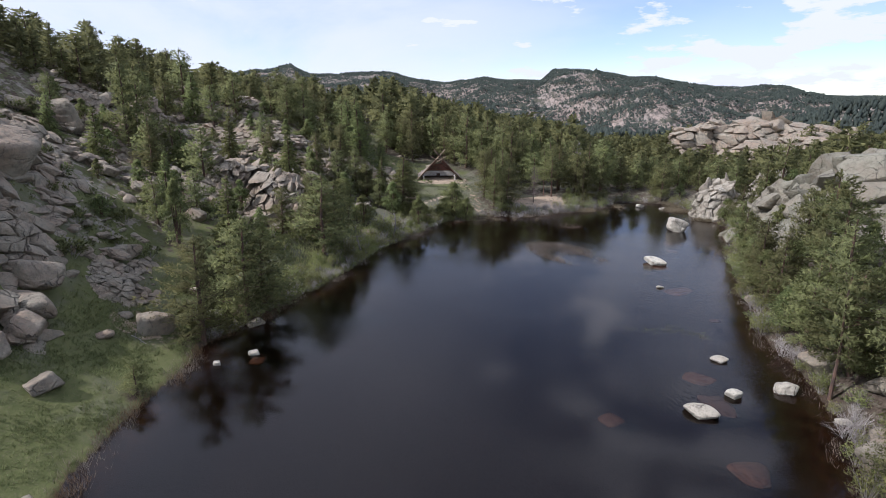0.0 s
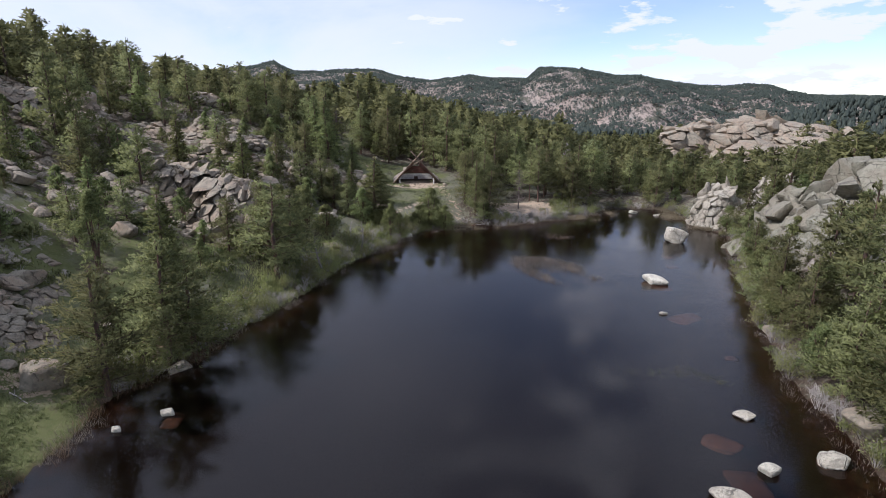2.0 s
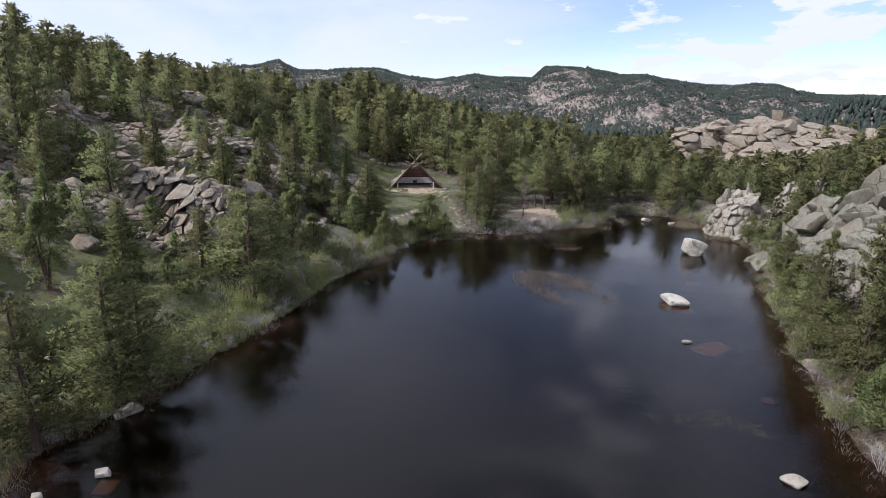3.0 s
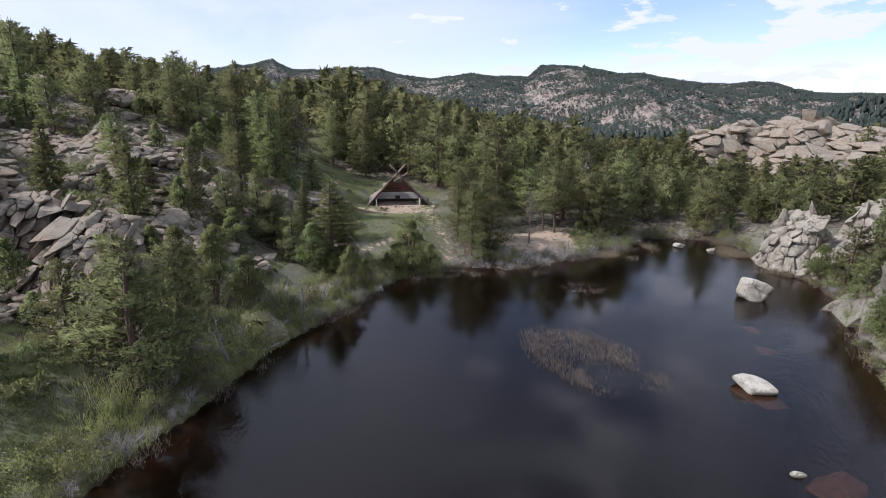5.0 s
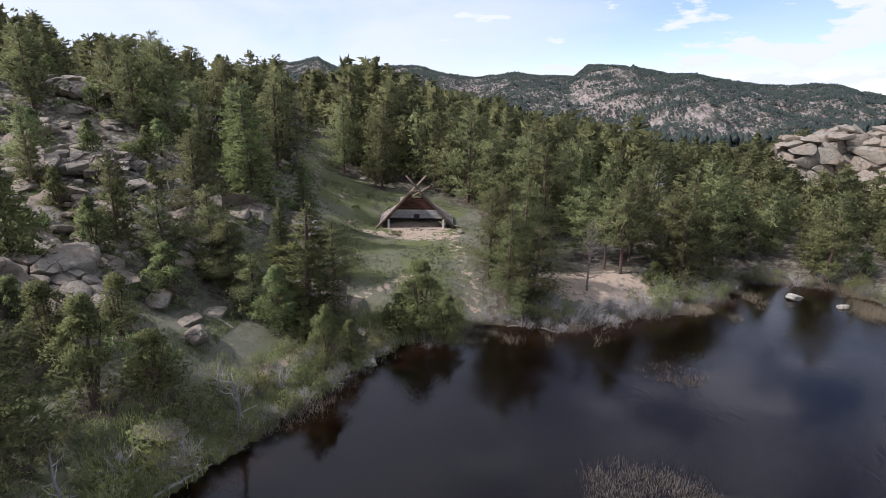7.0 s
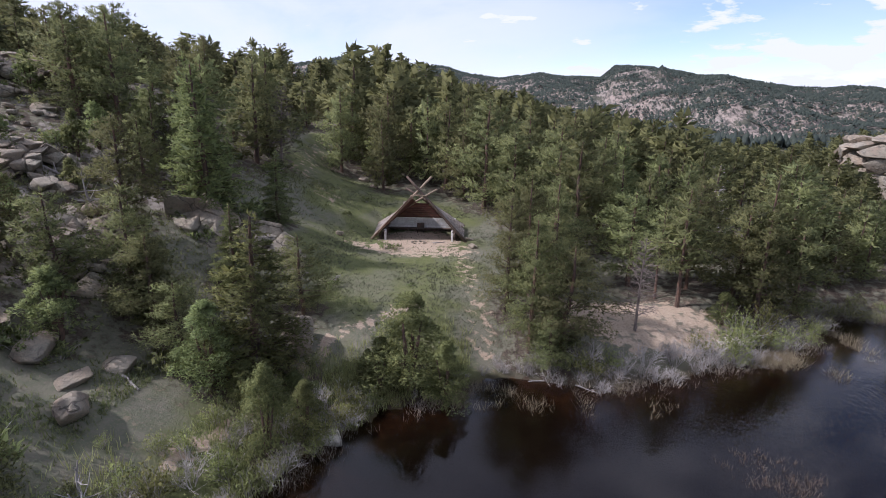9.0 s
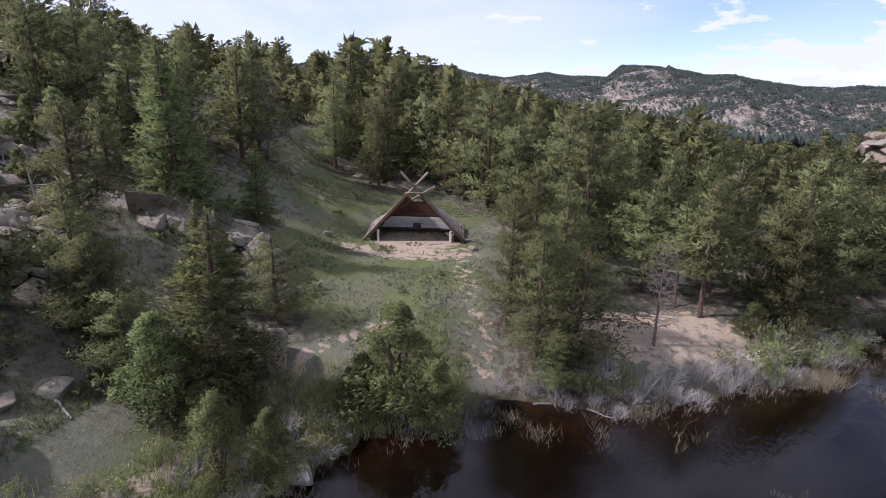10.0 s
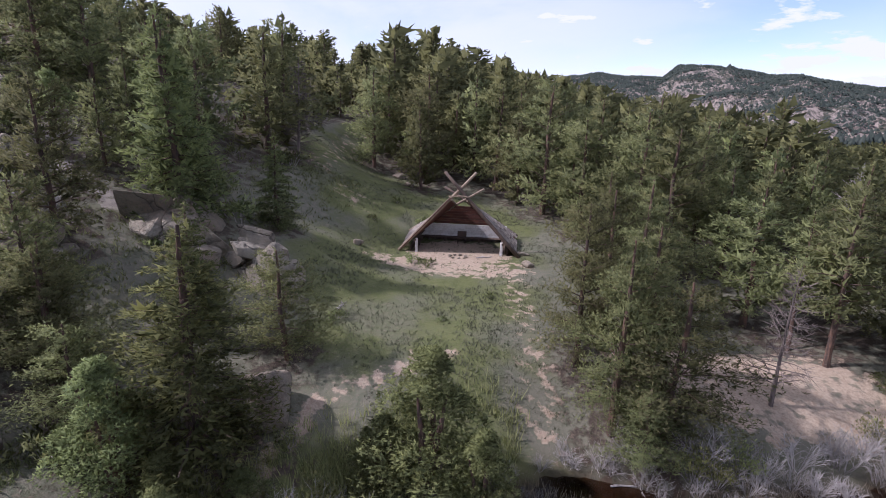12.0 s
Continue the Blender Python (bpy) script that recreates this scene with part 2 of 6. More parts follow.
def granite(name, pale, warm, dark):
    m, nt, bsdf, _ = node_material(name)
    p = position_of(nt)
    chance = nt.nodes.new("ShaderNodeObjectInfo").outputs["Random"]
    colour = mixed(nt, ranged(nt, noise_of(nt, p, 0.35, 5), 0.35, 0.65), pale, warm)
    colour = mixed(nt, ranged(nt, noise_of(nt, p, 1.3, 8, 0.72), 0.44, 0.66, 0, 0.85), colour, dark)
    colour = mixed(nt, ranged(nt, noise_of(nt, p, 5.0, 5, 0.7), 0.52, 0.66, 0, 0.45), colour, (0.21, 0.23, 0.15))
    streak = nt.nodes.new("ShaderNodeMapping")
    streak.inputs["Scale"].default_value = (1.6, 1.6, 0.35)
    nt.links.new(p, streak.inputs["Vector"])
    colour = mixed(nt, ranged(nt, noise_of(nt, streak.outputs[0], 1.8, 6, 0.7), 0.56, 0.72, 0, 0.6), colour, (0.075, 0.068, 0.06))
    colour = mixed(nt, maths(nt, "MULTIPLY", chance, 0.30), colour, (0.27, 0.225, 0.165))
    # hairline joints
    bend = nt.nodes.new("ShaderNodeTexNoise")
    bend.inputs["Scale"].default_value, bend.inputs["Detail"].default_value = 0.9, 4
    nt.links.new(p, bend.inputs["Vector"])
    warp = nt.nodes.new("ShaderNodeVectorMath")
    warp.operation, warp.inputs[1].default_value = "MULTIPLY_ADD", (1.1, 1.1, 1.1)
    nt.links.new(bend.outputs["Color"], warp.inputs[0])
    nt.links.new(p, warp.inputs[2])
    joint = nt.nodes.new("ShaderNodeTexVoronoi")
    joint.feature = "DISTANCE_TO_EDGE"
    joint.inputs["Scale"].default_value = 0.5
    nt.links.new(warp.outputs[0], joint.inputs["Vector"])
    crack = maths(nt, "MULTIPLY", ranged(nt, joint.outputs["Distance"], 0.0, 0.03, 1.0, 0.0), ranged(nt, noise_of(nt, p, 0.4, 3), 0.42, 0.6, 0.0, 1.0))
    colour = mixed(nt, maths(nt, "MULTIPLY", crack, 0.65), colour, (0.07, 0.06, 0.05))
    nt.links.new(colour, bsdf.inputs["Base Color"])
    bsdf.inputs["Roughness"].default_value = 0.88
    bumped(nt, bsdf, maths(nt, "SUBTRACT", noise_of(nt, p, 1.9, 9, 0.72), maths(nt, "MULTIPLY", crack, 0.5)), 1.0, 0.50)
    return m


def foliage(name, light, deep, spread=0.5, glow=0.25):
    """Needles or leaves: varied from clump to clump and from plant to plant."""
    m, nt, bsdf, out = node_material(name)
    geo = nt.nodes.new("ShaderNodeNewGeometry")
    chance = nt.nodes.new("ShaderNodeObjectInfo").outputs["Random"]
    colour = mixed(nt, ranged(nt, geo.outputs["Random Per Island"], 0.0, 1.0), deep, light)
    patch = ranged(nt, noise_of(nt, geo.outputs["Position"], 0.7, 3), 0.35, 0.65)
    stand = ranged(nt, noise_of(nt, geo.outputs["Position"], 0.16, 2), 0.3, 0.7, 0.82, 1.22)
    colour = mixed(nt, maths(nt, "MULTIPLY", patch, 0.45), colour, tuple(0.55 * a + 0.45 * b for a, b in zip(light, deep)))
    hue = nt.nodes.new("ShaderNodeHueSaturation")
    nt.links.new(ranged(nt, chance, 0, 1, 0.475, 0.515), hue.inputs["Hue"])
    nt.links.new(maths(nt, "MULTIPLY", stand, ranged(nt, chance, 0, 1, 1 - 0.35 * spread, 1 + 0.45 * spread)), hue.inputs["Value"])
    hue.inputs["Saturation"].default_value = 0.95
    nt.links.new(colour, hue.inputs["Color"])
    nt.links.new(hue.outputs[0], bsdf.inputs["Base Color"])
    bsdf.inputs["Roughness"].default_value = 0.65
    bsdf.inputs["Specular IOR Level"].default_value = 0.12
    thin = nt.nodes.new("ShaderNodeBsdfTranslucent")
    nt.links.new(hue.outputs[0], thin.inputs["Color"])
    both = nt.nodes.new("ShaderNodeMixShader")
    both.inputs[0].default_value = glow
    nt.links.new(bsdf.outputs[0], both.inputs[1])
    nt.links.new(thin.outputs[0], both.inputs[2])
    nt.links.new(both.outputs[0], out.inputs["Surface"])
    return m


def grained(name, a, b, scale, stretch=(1, 1, 1), rough=0.85, relief=0.03, third=None):
    """Wood, bark, dirt: two tones in stretched grain."""
    m, nt, bsdf, _ = node_material(name)
    tc = nt.nodes.new("ShaderNodeTexCoord")
    mp = nt.nodes.new("ShaderNodeMapping")
    mp.inputs["Scale"].default_value = stretch
    nt.links.new(tc.outputs["Object"], mp.inputs["Vector"])
    f = noise_of(nt, mp.outputs[0], scale, 6, 0.65)
    colour = mixed(nt, ranged(nt, f, 0.36, 0.64), a, b)
    if third:
        colour = mixed(nt, ranged(nt, noise_of(nt, tc.outputs["Object"], scale * 0.25, 4), 0.5, 0.7, 0, 0.7), colour, third)
    chance = nt.nodes.new("ShaderNodeObjectInfo").outputs["Random"]
    hue = nt.nodes.new("ShaderNodeHueSaturation")
    nt.links.new(ranged(nt, chance, 0, 1, 0.8, 1.2), hue.inputs["Value"])
    nt.links.new(colour, hue.inputs["Color"])
    nt.links.new(hue.outputs[0], bsdf.inputs["Base Color"])
    bsdf.inputs["Roughness"].default_value = rough
    bumped(nt, bsdf, f, 0.7, relief)
    return m


def ground_material():
    """Thin mountain turf over sandy granite soil. The mesh carries where it is sandy, lush, bouldery, forested or lake bed."""
    m, nt, bsdf, _ = node_material("ground")
    p = position_of(nt)

    def layer(key):
        a = nt.nodes.new("ShaderNodeAttribute")
        a.attribute_name = key
        return a.outputs["Fac"]

    fine, mid, wide = noise_of(nt, p, 6.0, 5, 0.7), noise_of(nt, p, 1.3, 5, 0.6), noise_of(nt, p, 0.22, 4)
    dry = mixed(nt, ranged(nt, mid, 0.38, 0.62), (0.150, 0.140, 0.100), (0.110, 0.115, 0.074))
    dry = mixed(nt, ranged(nt, fine, 0.53, 0.66, 0, 0.8), dry, (0.185, 0.155, 0.118))
    green = mixed(nt, ranged(nt, mid, 0.35, 0.65), (0.088, 0.100, 0.036), (0.120, 0.128, 0.050))
    green = mixed(nt, ranged(nt, fine, 0.50, 0.64, 0, 0.75), green, (0.135, 0.128, 0.066))
    lush = maths(nt, "ADD", layer("lush"), ranged(nt, wide, 0.35, 0.65, -0.3, 0.3))
    colour = mixed(nt, ranged(nt, lush, 0.15, 0.85), dry, green)
    litter = mixed(nt, ranged(nt, fine, 0.4, 0.65), (0.058, 0.044, 0.033), (0.100, 0.078, 0.058))
    woods = maths(nt, "ADD", layer("woods"), ranged(nt, mid, 0.35, 0.65, -0.35, 0.35))
    colour = mixed(nt, ranged(nt, woods, 0.3, 0.8), colour, litter)
    soil = mixed(nt, ranged(nt, fine, 0.38, 0.62), (0.300, 0.228, 0.160), (0.400, 0.318, 0.232))
    soil = mixed(nt, ranged(nt, mid, 0.55, 0.7, 0, 0.6), soil, (0.30, 0.215, 0.148))
    sand = maths(nt, "ADD", layer("sand"), ranged(nt, mid, 0.3, 0.7, -0.38, 0.38))
    colour = mixed(nt, ranged(nt, sand, 0.35, 0.7), colour, soil)
    stone = mixed(nt, ranged(nt, mid, 0.35, 0.65), (0.29, 0.255, 0.21), (0.19, 0.165, 0.14))
    stone = mixed(nt, ranged(nt, fine, 0.5, 0.65, 0, 0.7), stone, (0.16, 0.15, 0.12))
    rock = maths(nt, "ADD", layer("rock"), ranged(nt, noise_of(nt, p, 0.55, 6, 0.65), 0.3, 0.7, -0.45, 0.45))
    colour = mixed(nt, ranged(nt, rock, 0.42, 0.62), colour, stone)
    tall = nt.nodes.new("ShaderNodeMapping")
    tall.inputs["Scale"].default_value = (1.0, 0.6, 0.5)
    nt.links.new(p, tall.inputs["Vector"])
    cliff = mixed(nt, ranged(nt, noise_of(nt, p, 0.012, 6, 0.7), 0.4, 0.6), (0.300, 0.240, 0.198), (0.235, 0.205, 0.175))
    cliff = mixed(nt, ranged(nt, noise_of(nt, tall.outputs[0], 0.09, 8, 0.75), 0.44, 0.60), cliff, (0.075, 0.070, 0.060))
    scrub = mixed(nt, ranged(nt, noise_of(nt, p, 0.06, 6, 0.7), 0.35, 0.65), (0.040, 0.044, 0.032), (0.088, 0.084, 0.062))
    bare = maths(nt, "ADD", layer("cliff"), ranged(nt, noise_of(nt, tall.outputs[0], 0.035, 10, 0.78), 0.36, 0.64, -0.5, 0.5))
    far = mixed(nt, ranged(nt, bare, 0.36, 0.50), scrub, cliff)
    colour = mixed(nt, layer("distance"), colour, far)
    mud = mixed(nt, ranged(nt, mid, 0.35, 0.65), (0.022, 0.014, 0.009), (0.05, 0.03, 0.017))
    # light lost in deep water is put into the bed's colour: near-black off shore
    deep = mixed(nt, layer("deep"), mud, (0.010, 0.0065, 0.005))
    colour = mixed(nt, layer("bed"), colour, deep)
    nt.links.new(colour, bsdf.inputs["Base Color"])
    bsdf.inputs["Roughness"].default_value = 0.95
    bsdf.inputs["Specular IOR Level"].default_value = 0.15
    bumped(nt, bsdf, maths(nt, "ADD", fine, mid), 0.8, 0.10)
    return m


def water_material():
    m, nt, bsdf, _ = node_material("tea_coloured_water")
    p = position_of(nt)
    bsdf.inputs["Base Color"].default_value = (0.09, 0.045, 0.030, 1)
    bsdf.inputs["Transmission Weight"].default_value = 1.0
    bsdf.inputs["IOR"].default_value = 1.33
    bsdf.inputs["Roughness"].default_value = 0.06
    mp = nt.nodes.new("ShaderNodeMapping")
    mp.inputs["Scale"].default_value = (1.0, 0.55, 1.0)
    mp.inputs["Rotation"].default_value = (0, 0, 0.5)
    nt.links.new(p, mp.inputs["Vector"])
    ripple = noise_of(nt, mp.outputs[0], 3.2, 3, 0.5)
    gust = ranged(nt, noise_of(nt, p, 0.05, 3), 0.42, 0.62, 0.15, 1.0)
    bumped(nt, bsdf, maths(nt, "MULTIPLY", ripple, gust), 0.5, 0.08)
    return m


GRANITE = granite("tan_granite", (0.350, 0.308, 0.232), (0.335, 0.250, 0.175), (0.180, 0.155, 0.118))
BLEACHED_GRANITE = granite("bleached_granite", (0.66, 0.62, 0.51), (0.58, 0.52, 0.41), (0.38, 0.34, 0.27))
LICHEN_GRANITE = granite("lichen_granite", (0.30, 0.285, 0.215), (0.26, 0.225, 0.165), (0.17, 0.165, 0.115))
SLIMY_ROCK = grained("slimy_brown_rock", (0.10, 0.056, 0.032), (0.06, 0.034, 0.022), 2.0, (1, 1, 1), 0.8, 0.03)
WHITE_GRANITE = granite("pale_granite", (0.46, 0.425, 0.345), (0.40, 0.35, 0.27), (0.24, 0.215, 0.17))
NEEDLES = foliage("pine_needles", (0.240, 0.250, 0.094), (0.098, 0.110, 0.049), 0.7, 0.48)
# crown shade and the blue of distance are put into these needles' colour
SHADED_FAR_NEEDLES = foliage("shaded_distant_pine_needles", (0.066, 0.080, 0.062), (0.036, 0.048, 0.042))
FIR_NEEDLES = foliage("fir_needles", (0.225, 0.245, 0.080), (0.090, 0.108, 0.044), 0.5, 0.45)
JUNIPER_SCALES = foliage("juniper_scales", (0.235, 0.262, 0.092), (0.100, 0.122, 0.050), 0.5, 0.45)
WILLOW_LEAVES = foliage("willow_leaves", (0.28, 0.295, 0.100), (0.16, 0.18, 0.060), 0.5, 0.4)
RUSSET = foliage("russet_sedge", (0.20, 0.125, 0.075), (0.085, 0.048, 0.03), 0.5, 0.25)
SEDGE = foliage("dry_sedge", (0.24, 0.19, 0.125), (0.11, 0.08, 0.055), 0.5, 0.2)
TAN_REED = foliage("tan_reed", (0.235, 0.19, 0.145), (0.125, 0.098, 0.076), 0.5, 0.2)
GRASS = foliage("turf_grass", (0.185, 0.200, 0.080), (0.105, 0.118, 0.046), 0.4, 0.3)
MEADOW_GRASS = foliage("meadow_grass", (0.165, 0.172, 0.105), (0.095, 0.104, 0.062), 0.4, 0.3)
TALL_GRASS = foliage("tall_bank_grass", (0.37, 0.39, 0.160), (0.21, 0.235, 0.085), 0.4, 0.4)
PINE_BARK = grained("pine_bark", (0.13, 0.075, 0.05), (0.055, 0.038, 0.03), 5.0, (1, 1, 0.25), 0.95, 0.05)
GREY_BARK = grained("grey_bark", (0.17, 0.135, 0.115), (0.095, 0.075, 0.064), 5.0, (1, 1, 0.25), 0.95, 0.03)
DEAD_WOOD = grained("weathered_wood", (0.34, 0.31, 0.28), (0.19, 0.17, 0.155), 6.0, (1, 1, 0.2), 0.9, 0.02)
TWIGS = grained("bare_twigs", (0.36, 0.33, 0.30), (0.24, 0.212, 0.19), 4.0, (1, 1, 0.3), 0.9, 0.01)
LOG = grained("peeled_log", (0.24, 0.18, 0.12), (0.15, 0.11, 0.075), 4.0, (1, 1, 0.15), 0.8, 0.02, (0.17, 0.12, 0.08))
DARK_LOG = grained("dark_log", (0.105, 0.07, 0.048), (0.06, 0.042, 0.032), 4.0, (1, 1, 0.15), 0.85, 0.02)
SHAKES = grained("grey_shakes", (0.27, 0.225, 0.185), (0.16, 0.13, 0.105), 5.0, (1, 0.2, 1), 0.9, 0.02, (0.33, 0.30, 0.26))
PAINT = grained("weathered_white_paint", (0.62, 0.60, 0.57), (0.50, 0.47, 0.43), 3.0, (1, 1, 1), 0.75, 0.006)
RED_BOARD = grained("red_brown_boards", (0.125, 0.045, 0.028), (0.075, 0.028, 0.02), 5.0, (0.3, 1, 1), 0.85, 0.01)
GROUND = ground_material()
WATER = water_material()

# ---- builders ----
def mesh_of(name, verts, faces, material, smooth_shaded=False, normals=None):
    me = bpy.data.meshes.new(name)
    if isinstance(faces, np.ndarray):
        n, k = faces.shape
        me.vertices.add(len(verts))
        me.vertices.foreach_set("co", np.ascontiguousarray(verts, dtype=np.float32).ravel())
        me.loops.add(n * k)
        me.loops.foreach_set("vertex_index", np.ascontiguousarray(faces, dtype=np.int32).ravel())
        me.polygons.add(n)
        me.polygons.foreach_set("loop_start", np.arange(0, n * k, k, dtype=np.int32))
        me.update(calc_edges=True)
    else:
        me.from_pydata(np.asarray(verts).tolist(), [], faces)
    me.materials.append(material)
    if smooth_shaded:
        me.shade_smooth()
    if normals is not None:
        me.attributes.new("custom_normal", "FLOAT_VECTOR", "POINT").data.foreach_set("vector", np.ascontiguousarray(normals, dtype=np.float32).ravel())
    return me


def part(name, bm, material, parent, label=""):
    """Links a bmesh, or a mesh that is ready, as one object under a thing or a part."""
    me = bm
    if isinstance(bm, bmesh.types.BMesh):
        me = bpy.data.meshes.new(name)
        bm.to_mesh(me)
        bm.free()
        me.materials.append(material)
    ob = new(name, me)
    if parent is not None:
        ob.parent = parent
    return tagged(ob, label)


def thing(name, m, label, category, group="", kind=""):
    """An empty at a thing's base."""
    ob = new(name)
    ob.matrix_world = m
    return tagged(ob, label, category, group, kind)


GRID_X, GRID_Y = np.arange(-160.0, 181.0), np.arange(-90.0, 301.0)
GRID_Z = ground_z(*[a.ravel() for a in np.meshgrid(GRID_X, GRID_Y)]).reshape(len(GRID_Y), len(GRID_X))


def z_at(x, y):
    """The ground's height at one place, quickly."""
    u, v = x - GRID_X[0], y - GRID_Y[0]
    i, j = int(u), int(v)
    if not (0 <= i < len(GRID_X) - 1 and 0 <= j < len(GRID_Y) - 1):
        return float(ground_z(x, y)[0])
    u, v = u - i, v - j
    return float((GRID_Z[j, i] * (1 - u) + GRID_Z[j, i + 1] * u) * (1 - v) + (GRID_Z[j + 1, i] * (1 - u) + GRID_Z[j + 1, i + 1] * u) * v)


# ---- plan: where woods, meadow, bare soil and paths lie ----
def near_line(x, y, line):
    d = np.full(np.shape(x), 1e9)
    for (ax, ay), (bx, by) in zip(line, line[1:]):
        ex, ey = bx - ax, by - ay
        t = np.clip(((x - ax) * ex + (y - ay) * ey) / (ex * ex + ey * ey), 0, 1)
        d = np.minimum(d, np.hypot(x - ax - t * ex, y - ay - t * ey))
    return d


def blob(x, y, cx, cy, rx, ry):
    return smooth(1.25, 0.75, np.hypot((x - cx) / rx, (y - cy) / ry))


FOOTPATH = [(-8.4, 94.4), (-7.5, 96.2), (-6.6, 98.5), (-5.5, 101.2), (-4.7, 103.9), (-4.5, 105.7), (-4.1, 108.1), (-2.8, 109.6), (-1.1, 111.1), (1.4, 113.1)]
SLOPE_TRAIL = [(5.6, 127.0), (4.2, 129.1), (5.5, 120.1), (6.8, 114.4), (7.0, 111.6), (7.7, 109.7)]
HILL_TRAIL = [(-12.0, 136.0), (-17.5, 141.0), (-19.5, 150.0), (-21.0, 165.0)]


def meadow(x, y):
    m = blob(x, y, -2.0, 129.0, 10.5, 20.0)
    m = np.maximum(m, blob(x, y, -13.0, 143.0, 7.0, 9.0))
    m = np.maximum(m, blob(x, y, 2.5, 112.0, 7.0, 9.0))
    return np.maximum(m, np.maximum(blob(x, y, -29.0, 38.0, 9.0, 24.0), smooth(4.5, 2.5, near_line(x, y, HILL_TRAIL))))


def bare_sand(x, y):
    s = 0.80 * blob(x, y, 19.0, 116.6, 8.5, 4.4)
    s = np.maximum(s, 0.72 * blob(x, y, -1.0, 127.2, 7.0, 2.2))
    s = np.maximum(s, 0.9 * blob(x, y, -0.7, 131.2, 4.6, 3.6))
    s = np.maximum(s, 0.82 * smooth(0.75, 0.2, near_line(x, y, FOOTPATH)))
    s = np.maximum(s, 0.40 * smooth(2.0, 0.3, near_line(x, y, SLOPE_TRAIL)))
    s = np.maximum(s, 0.30 * smooth(2.6, 0.6, near_line(x, y, HILL_TRAIL)))
    s = np.maximum(s, 0.6 * blob(x, y, -28.2, 49.2, 3.2, 2.4))
    return np.maximum(s, 0.12 * blob(x, y, -12.0, 97.0, 5.0, 3.5))


def woodland(x, y):
    """How thickly trees stand, from 0 to 1."""
    s = shore_distance(x, y)
    w = 0.95 * smooth(128, 146, y + 0.35 * np.abs(x - 9) * (x > 9)) * smooth(-75, -30, x)
    w = np.maximum(w, 0.9 * smooth(30, 36, x) * smooth(116, 124, y) * smooth(75, 55, x))
    w = np.maximum(w, 0.5 * smooth(14, 18, x) * smooth(122, 130, y))
    w = np.maximum(w, 0.95 * smooth(28, 36, x) * smooth(66, 52, x) * smooth(112, 98, y))
    w = np.maximum(w, 0.5 * smooth(60, 75, x))
    w = np.maximum(w, 0.80 * smooth(-16, -24, x) * smooth(60, 84, y))
    w = np.maximum(w, 0.85 * smooth(-16, -22, x) * smooth(94, 106, y) * smooth(-48, -30, x))
    w = np.maximum(w, 0.34 * smooth(-40, -56, x))
    w = np.maximum(w, 0.8 * smooth(125, 140, y) * smooth(-20, -30, x))
    w = w * (1 - meadow(x, y)) * (1 - 0.75 * bare_sand(x, y)) * smooth(0.6, 2.0, s)
    return w * (1 - 0.9 * blob(x, y, 104.0, 190.0, 22.0, 30.0)) * (1 - 0.8 * blob(x, y, 54.0, 77.0, 7.0, 12.0))


def bouldery(x, y):
    r = 0.36 * smooth(-30, -40, x) * smooth(30, 45, y) * smooth(150, 130, y)
    r = np.maximum(r, 0.34 * smooth(-17, -22, x) * smooth(76, 84, y) * smooth(128, 118, y))
    r = np.maximum(r, 0.9 * blob(x, y, 52.0, 76.0, 8.0, 15.0))
    r = np.maximum(r, 0.9 * blob(x, y, 104.0, 190.0, 22.0, 32.0))
    return np.maximum(r, 0.7 * blob(x, y, 57.0, 109.0, 7.0, 6.0)) * (1 - 0.8 * meadow(x, y))


LITTER = np.zeros(GRID_Z.shape)


def drop_litter(x, y, radius):
    """Needles and bare soil under a tree."""
    i0, j0 = int(x - GRID_X[0]), int(y - GRID_Y[0])
    k = int(radius * 2) + 1
    js, iz = slice(max(j0 - k, 0), j0 + k + 2), slice(max(i0 - k, 0), i0 + k + 2)
    d = np.hypot(GRID_X[None, iz] - x, GRID_Y[js, None] - y)
    LITTER[js, iz] = np.maximum(LITTER[js, iz], 0.85 * np.exp(-(d / radius) ** 2))


def litter_at(x, y):
    i, j = np.clip(x - GRID_X[0], 0, len(GRID_X) - 1.01), np.clip(y - GRID_Y[0], 0, len(GRID_Y) - 1.01)
    a, b = i.astype(int), j.astype(int)
    u, v = i - a, j - b
    return (LITTER[b, a] * (1 - u) + LITTER[b, a + 1] * u) * (1 - v) + (LITTER[b + 1, a] * (1 - u) + LITTER[b + 1, a + 1] * u) * v


